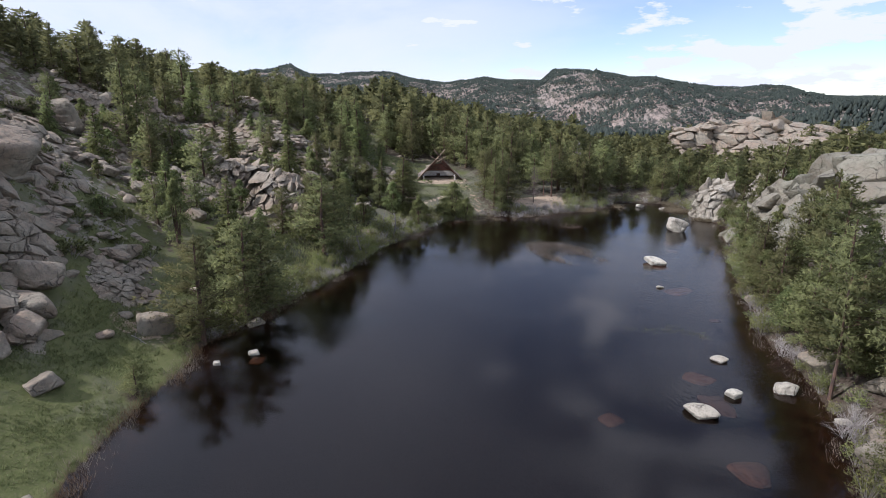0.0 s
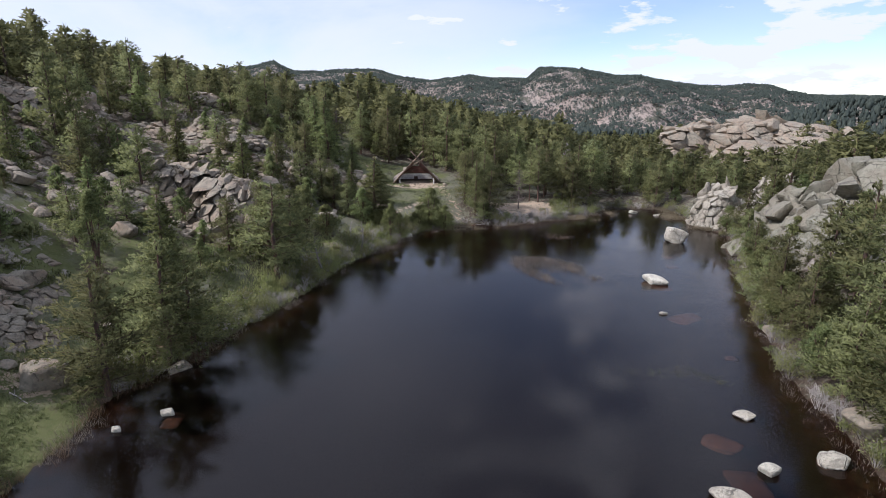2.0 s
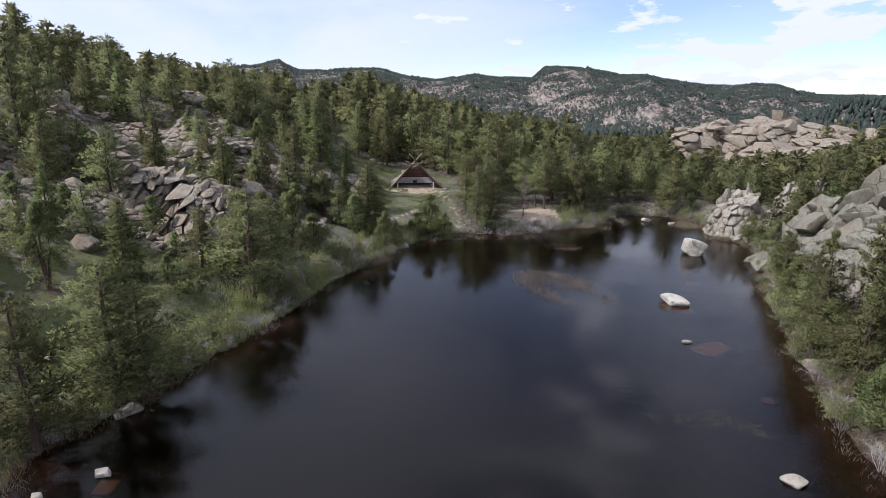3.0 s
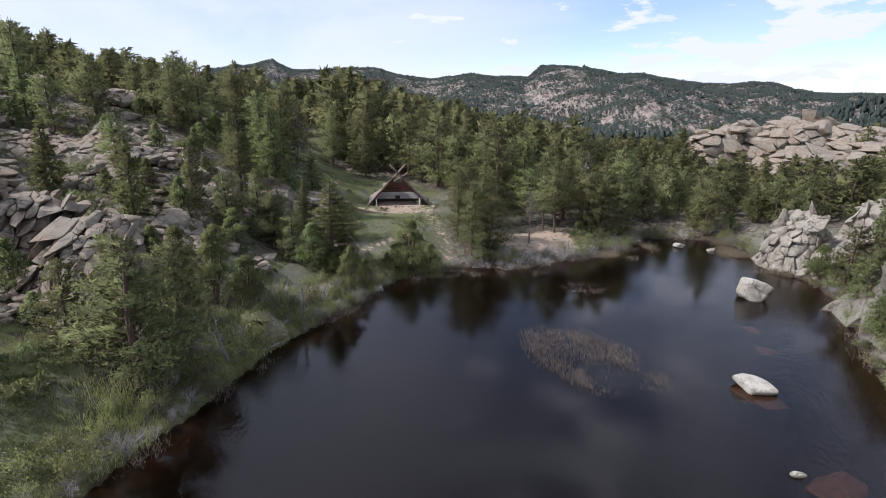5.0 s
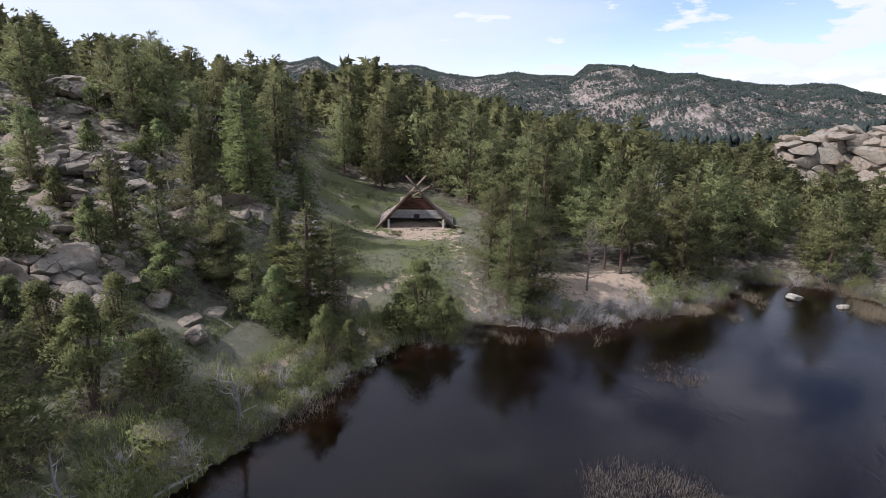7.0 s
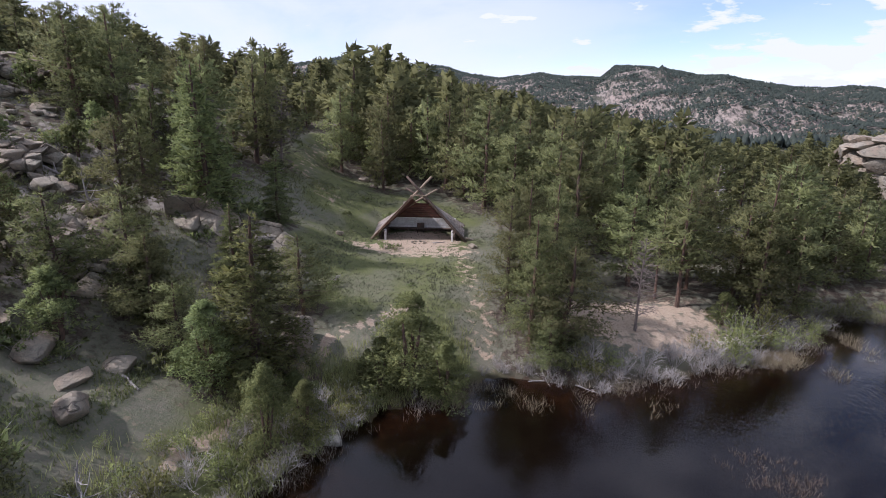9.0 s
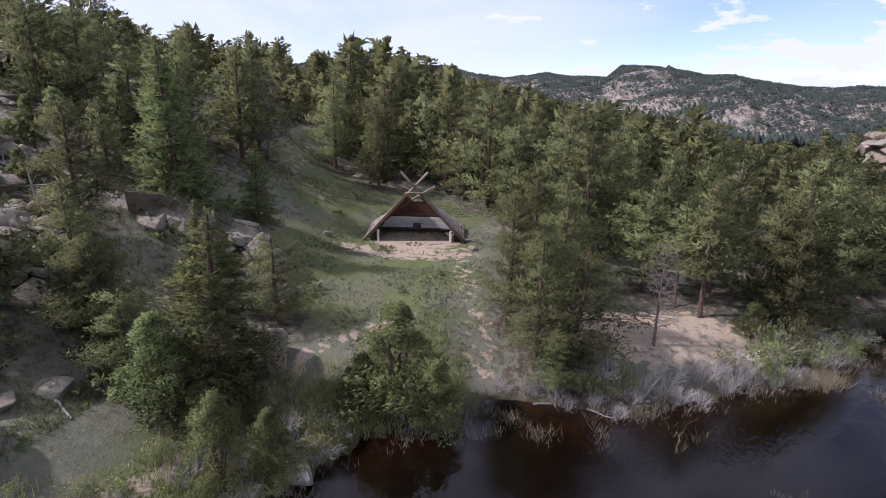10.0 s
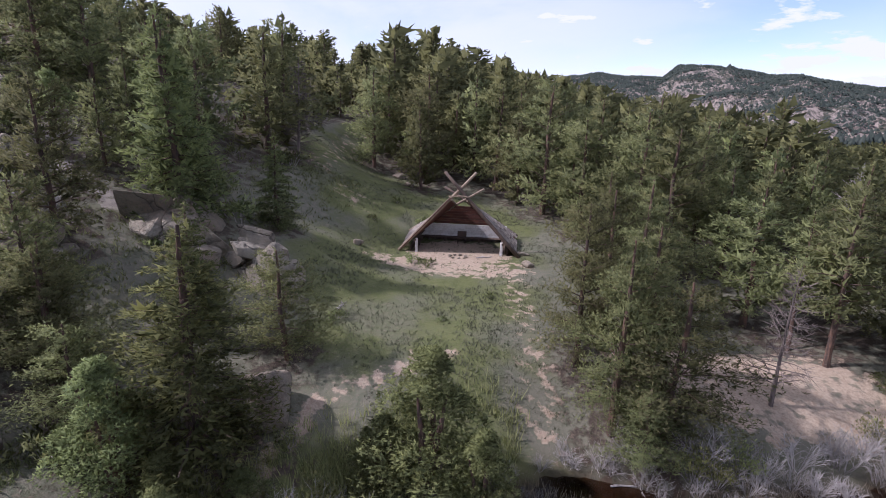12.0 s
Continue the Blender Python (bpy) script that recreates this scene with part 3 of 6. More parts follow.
# ---- ground: one sheet from the lake bed to the horizon ----
def make_ground():
    cx, cy = 0.0, -35.0
    radii = [0.5, 6.0, 14.0, 24.0, 34.0, 42.0] + list(np.arange(48.0, 215.0, 0.85))
    while radii[-1] < 4600:
        radii.append(radii[-1] * (1.011 if 760 < radii[-1] < 1600 else 1.02))
    radii = np.array(radii)
    bearing = np.concatenate([np.linspace(-180, -66, 24)[:-1], np.arange(-66, 60.01, 0.33), np.linspace(60, 180, 25)[1:-1]])
    bearing = np.radians(bearing)
    X = cx + radii[:, None] * np.sin(bearing)[None]
    Y = cy + radii[:, None] * np.cos(bearing)[None]
    x, y = X.ravel(), Y.ravel()
    z = ground_z(x, y)
    n, k = len(radii), len(bearing)
    i, j = np.meshgrid(np.arange(n - 1), np.arange(k), indexing="ij")
    jj = (j + 1) % k
    faces = np.stack([i * k + j, i * k + jj, (i + 1) * k + jj, (i + 1) * k + j], -1).reshape(-1, 4)[:, ::-1]
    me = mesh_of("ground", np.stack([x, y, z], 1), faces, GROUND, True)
    s = shore_distance(x, y)
    r = np.hypot(x, y)
    gz = z.reshape(n, k)
    steep = np.abs(np.gradient(gz, axis=0) / np.gradient(radii)[:, None]).ravel()
    lush = np.maximum(0.75 * blob(x, y, -29.0, 38.0, 9.0, 26.0), 0.8 * smooth(9, 2, s) * smooth(12, 2, x))
    lush = np.maximum(lush, 0.60 * meadow(x, y) * smooth(9, 2, x) * smooth(108, 114, y) + 0.15 * meadow(x, y) * smooth(100, 106, y))
    lush = np.maximum(lush, 0.72 * smooth(-18, -26, x) * smooth(125, 100, y))
    lush = np.maximum(lush, 0.7 * blob(x, y, -2.2, 120.5, 3.2, 4.5))
    lush = np.maximum(lush, 0.95 * blob(x, y, -27.0, 72.0, 6.0, 8.0))
    # deep: how far the bed's colour is darkened for light the water absorbs
    layers = {"sand": bare_sand(x, y) * smooth(-0.2, 0.8, s), "lush": lush, "woods": np.maximum(np.maximum(0.7 * woodland(x, y), litter_at(x, y)), 0.75 * smooth(24, 28, x) * smooth(118, 108, y) * smooth(12, 6, s)), "rock": bouldery(x, y), "cliff": 0.50 + 0.30 * smooth(0.3, 0.9, steep),
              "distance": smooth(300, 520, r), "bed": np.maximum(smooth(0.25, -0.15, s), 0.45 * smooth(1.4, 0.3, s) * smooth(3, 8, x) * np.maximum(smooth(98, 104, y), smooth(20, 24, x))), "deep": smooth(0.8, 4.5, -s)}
    for key, values in layers.items():
        a = me.attributes.new(key, "FLOAT", "POINT")
        a.data.foreach_set("value", np.ascontiguousarray(values, dtype=np.float32))
    return tagged(new("ground", me), "dry mountain ground of turf, sand and granite round the lake", "ground", kind="structure")




def make_water():
    bm = bmesh.new()
    xs, ys = np.arange(-34, 62, 4.0), np.arange(-30, 134, 4.0)
    grid = [[bm.verts.new((x, y, 0.0)) for x in xs] for y in ys]
    s = shore_distance(*[a.ravel() for a in np.meshgrid(xs, ys)]).reshape(len(ys), len(xs))
    for a in range(len(ys) - 1):
        for b in range(len(xs) - 1):
            if s[a:a + 2, b:b + 2].min() < 4.5:
                bm.faces.new((grid[a][b], grid[a][b + 1], grid[a + 1][b + 1], grid[a + 1][b]))
    for v in [v for v in bm.verts if not v.link_faces]:
        bm.verts.remove(v)
    water = part("water", bm, WATER, None)
    water.visible_shadow = False
    return tagged(water, "dark tea-brown lake water with light ripples", "lake", kind="structure")


make_water()

# ---- granite ----
def unit(v):
    return v / (np.linalg.norm(v, axis=-1, keepdims=True) + 1e-9)


def solid_noise(p, size, seed, octaves=4):
    """Layered noise on points in space, from three flat layers."""
    return (fbm(p[:, 0] + 0.7 * p[:, 2], p[:, 1], size, seed, octaves) + fbm(p[:, 1] - 0.6 * p[:, 0], p[:, 2], size, seed + 9, octaves) + fbm(p[:, 2], p[:, 0] + 0.5 * p[:, 1], size, seed + 18, octaves)) / 2.0


def boulder_mesh(seed, level=3, blocky=0.6, material=None):
    """A weathered granite block: a ball cut by rough joint planes, its edges worn round. blocky from 0 (round) to 1 (fresh)."""
    rng = np.random.default_rng(seed)
    bm = bmesh.new()
    bmesh.ops.create_icosphere(bm, subdivisions=level, radius=1.0)
    d = unit(np.array([v.co for v in bm.verts]))
    frame_of = np.linalg.qr(rng.normal(size=(3, 3)) * 0.25 + np.eye(3))[0]
    planes = np.concatenate([frame_of, -frame_of, rng.normal(size=(7, 3))])
    planes = unit(planes + rng.normal(0, 0.16, planes.shape))
    reach = np.concatenate([rng.uniform(0.70, 0.98, 6), rng.uniform(0.86, 1.12, 7)])
    power = 7.0 + 24.0 * min(max(blocky, 0.0), 1.0)
    r = np.sum((np.maximum(d @ planes.T, 0.0) / reach) ** power, axis=1) ** (-1.0 / power)
    co = d * np.minimum(r, 1.3)[:, None]
    co *= (1 + 0.11 * solid_noise(co, 0.8, seed, 5))[:, None]
    if level > 3:
        for k in range(3):
            m = unit(frame_of[k % 3] + rng.normal(0, 0.3, 3))
            away = co @ m - rng.uniform(-0.35, 0.35) + 0.05 * solid_noise(co, 0.5, seed + 40 + k, 3)
            co *= (1 - (0.10 if blocky >= 0 else 0.04) * np.exp(-(away / 0.045) ** 2))[:, None]
    co *= np.array([rng.uniform(0.9, 1.12), rng.uniform(0.7, 0.95), rng.uniform(0.58, 0.80)])
    for v, q in zip(bm.verts, co):
        v.co = q
    me = bpy.data.meshes.new("boulder")
    bm.to_mesh(me)
    bm.free()
    me.materials.append(material or GRANITE)
    me.shade_smooth()
    return me


def cut_block(planes, reach, round_off, splits):
    """A convex block bounded by planes, with bevelled edges; splits adds corners for relief."""
    bm = bmesh.new()
    bmesh.ops.create_cube(bm, size=2.6)
    for n, h in zip(planes, reach):
        made = bmesh.ops.bisect_plane(bm, geom=bm.verts[:] + bm.edges[:] + bm.faces[:], plane_co=n * h, plane_no=n, clear_outer=True)
        rim = [e for e in made["geom_cut"] if isinstance(e, bmesh.types.BMEdge)]
        if len(rim) > 2:
            bmesh.ops.contextual_create(bm, geom=rim)
    bmesh.ops.remove_doubles(bm, verts=bm.verts, dist=0.05)
    bmesh.ops.dissolve_limit(bm, angle_limit=radians(4), verts=bm.verts, edges=bm.edges)
    bmesh.ops.bevel(bm, geom=bm.edges[:], offset=round_off, segments=2 if round_off > 0.15 else 1, profile=0.55, affect="EDGES", clamp_overlap=True)
    if splits:
        bmesh.ops.triangulate(bm, faces=bm.faces)
        for k in range(splits):
            long = [e for e in bm.edges if e.calc_length() > 0.26 / (k + 1)]
            bmesh.ops.subdivide_edges(bm, edges=long, cuts=1)
            bmesh.ops.triangulate(bm, faces=bm.faces)
    bm.verts.index_update()
    co, faces = np.array([v.co for v in bm.verts]), [tuple(v.index for v in f.verts) for f in bm.faces]
    bm.free()
    return co, faces


def jointed_rock(label, cx, cy, rx, ry, height, angle, block, seed, stretch=(1.0, 1.0, 0.75), lean=0.0, worn=0.5, material=None, edge=0.45, root=None, fine=1, cover=1.0):
    """Rock that stands out of the slope, split along its joints: blocks that fit together, each with worn edges, over a solid core."""
    material = material or GRANITE
    if root is None:
        root = thing("rock_outcrop", Matrix.Translation((cx, cy, z_at(cx, cy))), label, "rock outcrop", "granite outcrops")
    rng = np.random.default_rng(seed)
    ca, sa = math.cos(radians(angle)), math.sin(radians(angle))
    base = np.array([cx, cy, z_at(cx, cy)])

    def surface(u, v):
        x, y = cx + u * ca - v * sa, cy + u * sa + v * ca
        q = np.hypot(u / rx, v / ry) + 0.22 * fbm(x, y, 0.45 * (rx + ry), seed, 4)
        rise = height * (1 - smooth(edge, 1.0, q)) * (1 + 0.30 * fbm(x, y, 3.0 * block, seed + 5, 3))
        return np.stack([x, y, ground_z(x, y) + rise], -1), q

    # solid core, a little below the blocks' faces, unless soil shows between them
    n, k = int(2.2 * rx / 0.6) + 2, int(2.2 * ry / 0.6) + 2
    u, v = [a.ravel() for a in np.meshgrid(np.linspace(-1.1 * rx, 1.1 * rx, n), np.linspace(-1.1 * ry, 1.1 * ry, k))]
    co, q = surface(u, v)
    co[:, 2] -= 0.38 * block + 1.2 * smooth(0.85, 1.1, q)
    i, j = np.meshgrid(np.arange(k - 1), np.arange(n - 1), indexing="ij")
    if cover == 1.0:
        part("core", mesh_of("core", co - base, np.stack([i * n + j, i * n + j + 1, (i + 1) * n + j + 1, (i + 1) * n + j], -1).reshape(-1, 4), material, True), None, root)
    # middles of the blocks: spread evenly over the surface
    count = int(min(3500, max(600, 14 * rx * ry / (block ** 2 * stretch[0] * stretch[1]) * 4.5)))
    u, v = rng.uniform(-rx, rx, count), rng.uniform(-ry, ry, count)
    p, q = surface(u, v)
    du, dv = surface(u + 0.5, v)[0] - p, surface(u, v + 0.5)[0] - p
    normal = np.cross(du, dv)
    normal = unit(normal)
    turn = np.array([[ca, -sa, 0], [sa, ca, 0], [0, 0, 1.0]])
    tip = np.array([[math.cos(lean), 0, math.sin(lean)], [0, 1, 0], [-math.sin(lean), 0, math.cos(lean)]])
    shape = turn @ tip @ np.diag(np.array(stretch) * block)
    back = np.linalg.inv(shape)
    local = (p - base) @ back.T + rng.normal(0, 0.10, p.shape)
    girth = 0.42 + 0.85 * rng.uniform(0, 1, count) ** 1.8
    chosen = []
    for a in rng.permutation(np.flatnonzero(q < 0.97)):
        if not chosen or np.min(np.linalg.norm(local[chosen] - local[a], axis=1) / (girth[chosen] + girth[a])) > 0.60:
            chosen.append(a)
    seeds, share = local[chosen], girth[chosen]
    shown = fbm(p[chosen, 0], p[chosen, 1], 4.0 * block, seed + 7, 3) < (9 if cover == 1.0 else (cover - 0.5) * 1.2)
    for a, s0, g0, keep in zip(chosen, seeds, share, shown):
        if not keep:
            continue
        gap = seeds - s0
        far = np.linalg.norm(gap, axis=1)
        near = np.argsort(far)[1:12]
        near = near[far[near] < 2.8]
        out = shape.T @ normal[a]
        out = out / np.linalg.norm(out)
        top = unit(out + rng.normal(0, 0.20, 3))
        planes = np.concatenate([unit(unit(gap[near]) + rng.normal(0, 0.05, (len(near), 3))), top[None], -out[None], unit(out + rng.normal(0, 0.9, (3, 3)))])
        reach = np.concatenate([far[near] * g0 / (g0 + share[near]) * rng.uniform(0.92, 1.0, len(near)), [rng.uniform(0.30, 0.58) * (0.5 + 0.5 * g0), 0.7], rng.uniform(0.5, 0.85, 3) * (0.4 + 0.7 * g0)])
        c, f = cut_block(planes, reach, 0.06 + 0.16 * worn, fine)
        if len(c) < 6:
            continue
        c += (0.10 * solid_noise(c + s0, 0.55, seed, 4))[:, None] * unit(c)
        me = mesh_of("block", (c + s0) @ shape.T, f, material, True)
        me.set_sharp_from_angle(angle=radians(40))
        part("block", me, None, root)
    return root


BOULDERS = [boulder_mesh(100 + k, 4, 0.25 + 0.09 * k) for k in range(8)]
STONES = [boulder_mesh(200 + k, 3, 0.35 + 0.07 * k) for k in range(9)]
ROUND = [boulder_mesh(340 + k, 5, -1.0) for k in range(4)]
BLOCKS = [boulder_mesh(320 + k, 4, 0.35 + 0.08 * k) for k in range(8)]
PALE = [boulder_mesh(400 + k, 4, 0.3 + 0.10 * k, WHITE_GRANITE) for k in range(6)]


def rock_pose(rng, x, y, size, sink=0.3, flat=1.0, lean=18, turn=None, z=None):
    sx, sy, sz = size * rng.uniform(0.85, 1.25), size * rng.uniform(0.75, 1.05), size * flat * rng.uniform(0.8, 1.15)
    base = z_at(x, y) if z is None else z
    e = Euler((radians(rng.uniform(-lean, lean)), radians(rng.uniform(-lean, lean)), radians(rng.uniform(0, 360) if turn is None else turn + rng.uniform(-15, 15))))
    return Matrix.LocRotScale((x, y, base + sz * (0.62 - sink)), e, (sx, sy, sz))


def lone_rock(x, y, size, label, meshes=None, seed=0, sink=0.3, flat=1.0, lean=14, z=None, turn=None):
    rng = np.random.default_rng(seed + int(abs(x * 31 + y * 17)))
    meshes = meshes or (BOULDERS if size > 0.8 else STONES)
    ob = new("boulder", meshes[int(rng.integers(len(meshes)))])
    ob.matrix_world = rock_pose(rng, x, y, size, sink, flat, lean, turn, z)
    return tagged(ob, label, "boulder", "granite boulders")


def outcrop(x, y, rx, ry, count, low, high, label, seed, rise=0.0, flat=0.9, lean=20, turn=None, meshes=None, angle=0, solid=None):
    """A heap of blocks, larger towards its middle and stacked up to rise metres."""
    rng = np.random.default_rng(seed)
    root = thing("rock_outcrop", Matrix.Translation((x, y, z_at(x, y))), label, "rock outcrop", "granite outcrops")
    if solid:
        jointed_rock(label, x, y, rx, ry, solid, angle, 1.15 * high, seed + 500, (1.1, 1.1, 0.7), 0.25, 0.5, root=root, fine=0, cover=0.50)
    ca, sa = math.cos(radians(angle)), math.sin(radians(angle))
    for k in range(count):
        q = math.sqrt((k + 0.5) / count)
        a = k * 2.39996 + rng.uniform(-0.4, 0.4)
        u, v = rx * q * math.cos(a), ry * q * math.sin(a)
        px, py = x + u * ca - v * sa, y + u * sa + v * ca
        if float(shore_distance(px, py)[0]) < 0.3 and rise > 0:
            px, py = x + (px - x) * 0.6, y + (py - y) * 0.6
        size = (high + (low - high) * q ** 0.8) * rng.uniform(0.7, 1.2)
        pool = meshes or (BLOCKS if size > 2.4 else BOULDERS if size > 1.5 else STONES)
        ob = new("boulder", pool[int(rng.integers(len(pool)))])
        lift = rise * max(0.0, 1 - q ** 1.6) * rng.uniform(0.3, 1.0)
        m = rock_pose(rng, px, py, size, 0.3, flat, lean, turn, z_at(px, py) + lift)
        ob.parent = root
        ob.matrix_basis = root.matrix_world.inverted() @ m
    return root


# rocks that stand in the lake
LAKE_STONES = [boulder_mesh(430 + k, 4, 0.10 + 0.08 * k, BLEACHED_GRANITE) for k in range(4)]
SUNKEN = [boulder_mesh(500 + k, 3, 0.5, SLIMY_ROCK) for k in range(3)]
LAKE = "pale sun-bleached granite rock standing in the lake"
SUNK = "granite slab lying under the brown water"
for x, y, size, flat, z in [(42.4, 96.8, 1.8, 1.4, -0.1), (31.2, 76.4, 1.35, 0.75, -0.25), (27.8, 66.2, 0.42, 0.6, -0.05), (25.8, 46.3, 0.72, 0.7, -0.08),
                            (20.2, 37.4, 1.15, 0.55, -0.1), (23.9, 40.0, 0.6, 1.0, -0.05), (28.6, 40.9, 1.1, 0.8, -0.12), (30.1, 36.3, 0.5, 0.9, 0.0),
                            (-17.4, 47.1, 0.55, 1.1, -0.05), (-20.0, 45.0, 0.32, 1.3, -0.02), (37.8, 121.6, 0.7, 0.7, -0.05), (43.4, 118.8, 0.8, 0.7, -0.08),
                            (47.4, 116.6, 0.6, 0.8, -0.05), (-1.6, 99.5, 0.75, 1.0, 0.0), (27.6, 115.8, 1.5, 0.7, 0.0), (30.4, 117.8, 1.0, 0.7, 0.0)]:
    lone_rock(x, y, size, LAKE, LAKE_STONES, 3, 0.22, flat, 9, z, 0)
for x, y, size, flat, z in [(30.2, 65.6, 2.1, 0.3, -0.8), (31.2, 75.8, 1.9, 0.4, -0.95), (30.1, 56.2, 0.8, 0.7, -0.8), (22.2, 39.0, 1.9, 0.28, -0.7), (22.6, 43.7, 1.4, 0.3, -0.95),
                            (13.2, 37.6, 1.3, 0.4, -1.2), (20.6, 31.2, 1.5, 0.3, -0.95), (24.4, 27.5, 1.2, 0.5, -1.0), (-16.9, 46.9, 1.1, 0.5, -0.85),
                            (36.6, 84.0, 1.0, 0.4, -0.95), (37.8, 88.5, 1.0, 0.4, -0.95)]:
    lone_rock(x, y, size * 0.9, SUNK, SUNKEN, 5, 0.22, flat, 5, z - 0.16)

# boulders on the banks
BANK = "weathered tan granite boulder lying on the grass"
for x, y, size, flat in [(-27.6, 49.3, 1.9, 0.85), (-30.4, 49.6, 0.7, 0.6), (-29.9, 45.3, 0.7, 0.7), (-29.1, 36.4, 1.1, 0.9), (-33.0, 41.0, 2.0, 1.0), (-33.8, 37.0, 1.6, 1.0),
                         (-21.8, 55.6, 1.0, 0.6), (-19.6, 54.0, 0.9, 0.9), (-23.8, 27.0, 0.8, 0.7), (-27.2, 57.5, 0.6, 0.6), (-6.0, 106.6, 1.5, 1.5), (-13.2, 94.6, 1.1, 1.0),
                         (-12.0, 86.4, 1.5, 0.5), (-17.6, 97.8, 1.3, 0.7), (-22.8, 83.2, 0.8, 1.0), (-14.0, 99.5, 0.9, 0.7), (-15.0, 97.0, 1.1, 0.45), (-9.0, 128.0, 0.5, 0.8),
                         (-11.8, 151.0, 0.9, 0.6), (-9.5, 147.5, 0.7, 0.5), (-3.6, 141.0, 0.9, 0.9), (-1.6, 141.4, 0.7, 0.9), (5.4, 128.6, 0.6, 0.6), (4.8, 131.6, 0.5, 0.6),
                         (33.1, 43.3, 1.9, 0.8), (34.0, 38.0, 1.2, 0.9), (28.4, 30.0, 2.2, 0.9), (30.9, 32.0, 1.6, 0.8), (36.5, 60.5, 0.9, 0.7)]:
    lone_rock(x, y, size, BANK, None, 9, 0.25, flat)
HILL = "large rounded tan granite boulder on the slope"
for x, y, size, flat in [(-45.7, 57.0, 3.6, 1.0), (-60.0, 89.0, 3.2, 1.25), (-62.0, 131.0, 4.2, 0.62), (-66.0, 110.0, 3.4, 0.8), (-63.5, 85.5, 3.2, 0.5), (-45.4, 130.4, 2.0, 0.9), (-37.7, 38.0, 2.6, 1.0),
                         (-40.2, 44.0, 2.8, 1.0), (-55.0, 104.5, 2.6, 0.9)]:
    lone_rock(x, y, size, HILL, ROUND, 13, 0.3, flat)

for x, y, size, flat in [(-23.2, 89.0, 3.0, 0.75), (-23.4, 96.4, 2.4, 0.75), (-27.6, 92.6, 2.7, 0.8), (-26.2, 87.6, 2.0, 0.7), (-34.6, 43.4, 2.2, 1.0), (-36.4, 47.0, 2.4, 0.9)]:
    lone_rock(x, y, size, "broad worn granite slab with greenish lichen", ROUND, 15, 0.34, flat, 8)
slope_rng = random.Random(61)
for k in range(70):
    x, y = slope_rng.uniform(-66, -33), slope_rng.uniform(46, 134)
    lone_rock(x, y, slope_rng.uniform(0.7, 1.7), "large worn tan granite block on the dry slope", BLOCKS, k, 0.38, slope_rng.uniform(0.5, 0.95), 16)

JUMBLE = "jumble of tan granite blocks on the dry slope"
SLABS = "stack of leaning tan granite slabs among grass"
jointed_rock(SLABS, -25.6, 86.6, 5.4, 6.6, 4.2, 20, 1.7, 21, (0.5, 1.7, 0.9), 0.85, 0.85, fine=1)
jointed_rock(SLABS, -34.2, 90.0, 5.0, 4.0, 2.6, 30, 1.5, 22, (0.5, 1.5, 0.9), 0.8, 0.85, fine=1)
outcrop(-27.6, 81.0, 5.0, 3.2, 44, 0.3, 0.8, SLABS, 22, 0.4, 0.8, 24, 40)
outcrop(-23.0, 93.6, 5.0, 4.0, 22, 0.4, 1.3, JUMBLE, 23, 0.4, 0.6, solid=1.2)
jointed_rock(JUMBLE, -16.4, 115.4, 2.1, 1.6, 1.1, 10, 1.6, 24, (1.0, 0.9, 1.0), 0.2, 0.8, fine=1)
jointed_rock(JUMBLE, -11.4, 116.6, 2.1, 1.4, 1.2, -10, 1.3, 25, (1.1, 0.9, 0.9), 0.1, 0.8, fine=1)
outcrop(-21.6, 109.2, 2.6, 2.0, 9, 0.7, 1.6, JUMBLE, 26, 0.8, 0.9, solid=0.8)
for k, (x, y, rx, ry, count, low, high, rise) in enumerate([(-46, 78, 9, 8, 44, 0.38, 1.24, 0.3), (-38.5, 60, 5, 6, 54, 0.30, 1.00, 0.5), (-43, 49, 5, 7, 40, 0.45, 1.5, 1.4), (-50, 63, 7, 6, 40, 0.45, 1.5, 0.9),
                                                        (-37, 40, 4, 5, 26, 0.45, 1.34, 1.0), (-57, 91, 8, 6, 40, 0.45, 1.3, 0.5), (-50, 103, 8, 6, 44, 0.38, 1.2, 0.4), (-30, 110, 7, 5, 40, 0.38, 1.2, 0.4),
                                                        (-44, 129, 8, 5, 44, 0.45, 1.3, 0.7), (-38, 117, 6, 5, 36, 0.38, 1.2, 0.6), (-64, 104, 9, 6, 40, 0.45, 1.4, 0.6), (-35, 99, 6, 5, 36, 0.38, 1.1, 0.3),
                                                        (-27, 101, 5, 4, 34, 0.38, 1.2, 0.4), (-58, 130, 8, 5, 34, 0.45, 1.4, 0.4), (-40, 84, 7, 6, 40, 0.38, 1.1, 0.3), (-33, 55, 3, 4, 27, 0.22, 0.72, 0.2),
                                                        (-22, 106, 4, 3, 24, 0.30, 1.1, 0.3), (-55, 76, 8, 6, 40, 0.45, 1.4, 0.6), (-66, 70, 10, 8, 40, 0.60, 1.7, 0.8), (-48, 115, 6, 5, 32, 0.38, 1.2, 0.4)]):
    outcrop(x, y, rx, ry, int(0.55 * count), 0.8 * low, 0.8 * high, JUMBLE, 40 + k, rise, 0.7, angle=25 * k, solid=0.9 + 0.5 * rise)
CRAG = "tall cracked grey-tan granite crag"
jointed_rock(CRAG, 59.5, 78.5, 8.0, 10.0, 4.6, 15, 3.4, 71, (1.0, 1.3, 1.0), 0.5, 0.8, LICHEN_GRANITE, 0.3, fine=2)
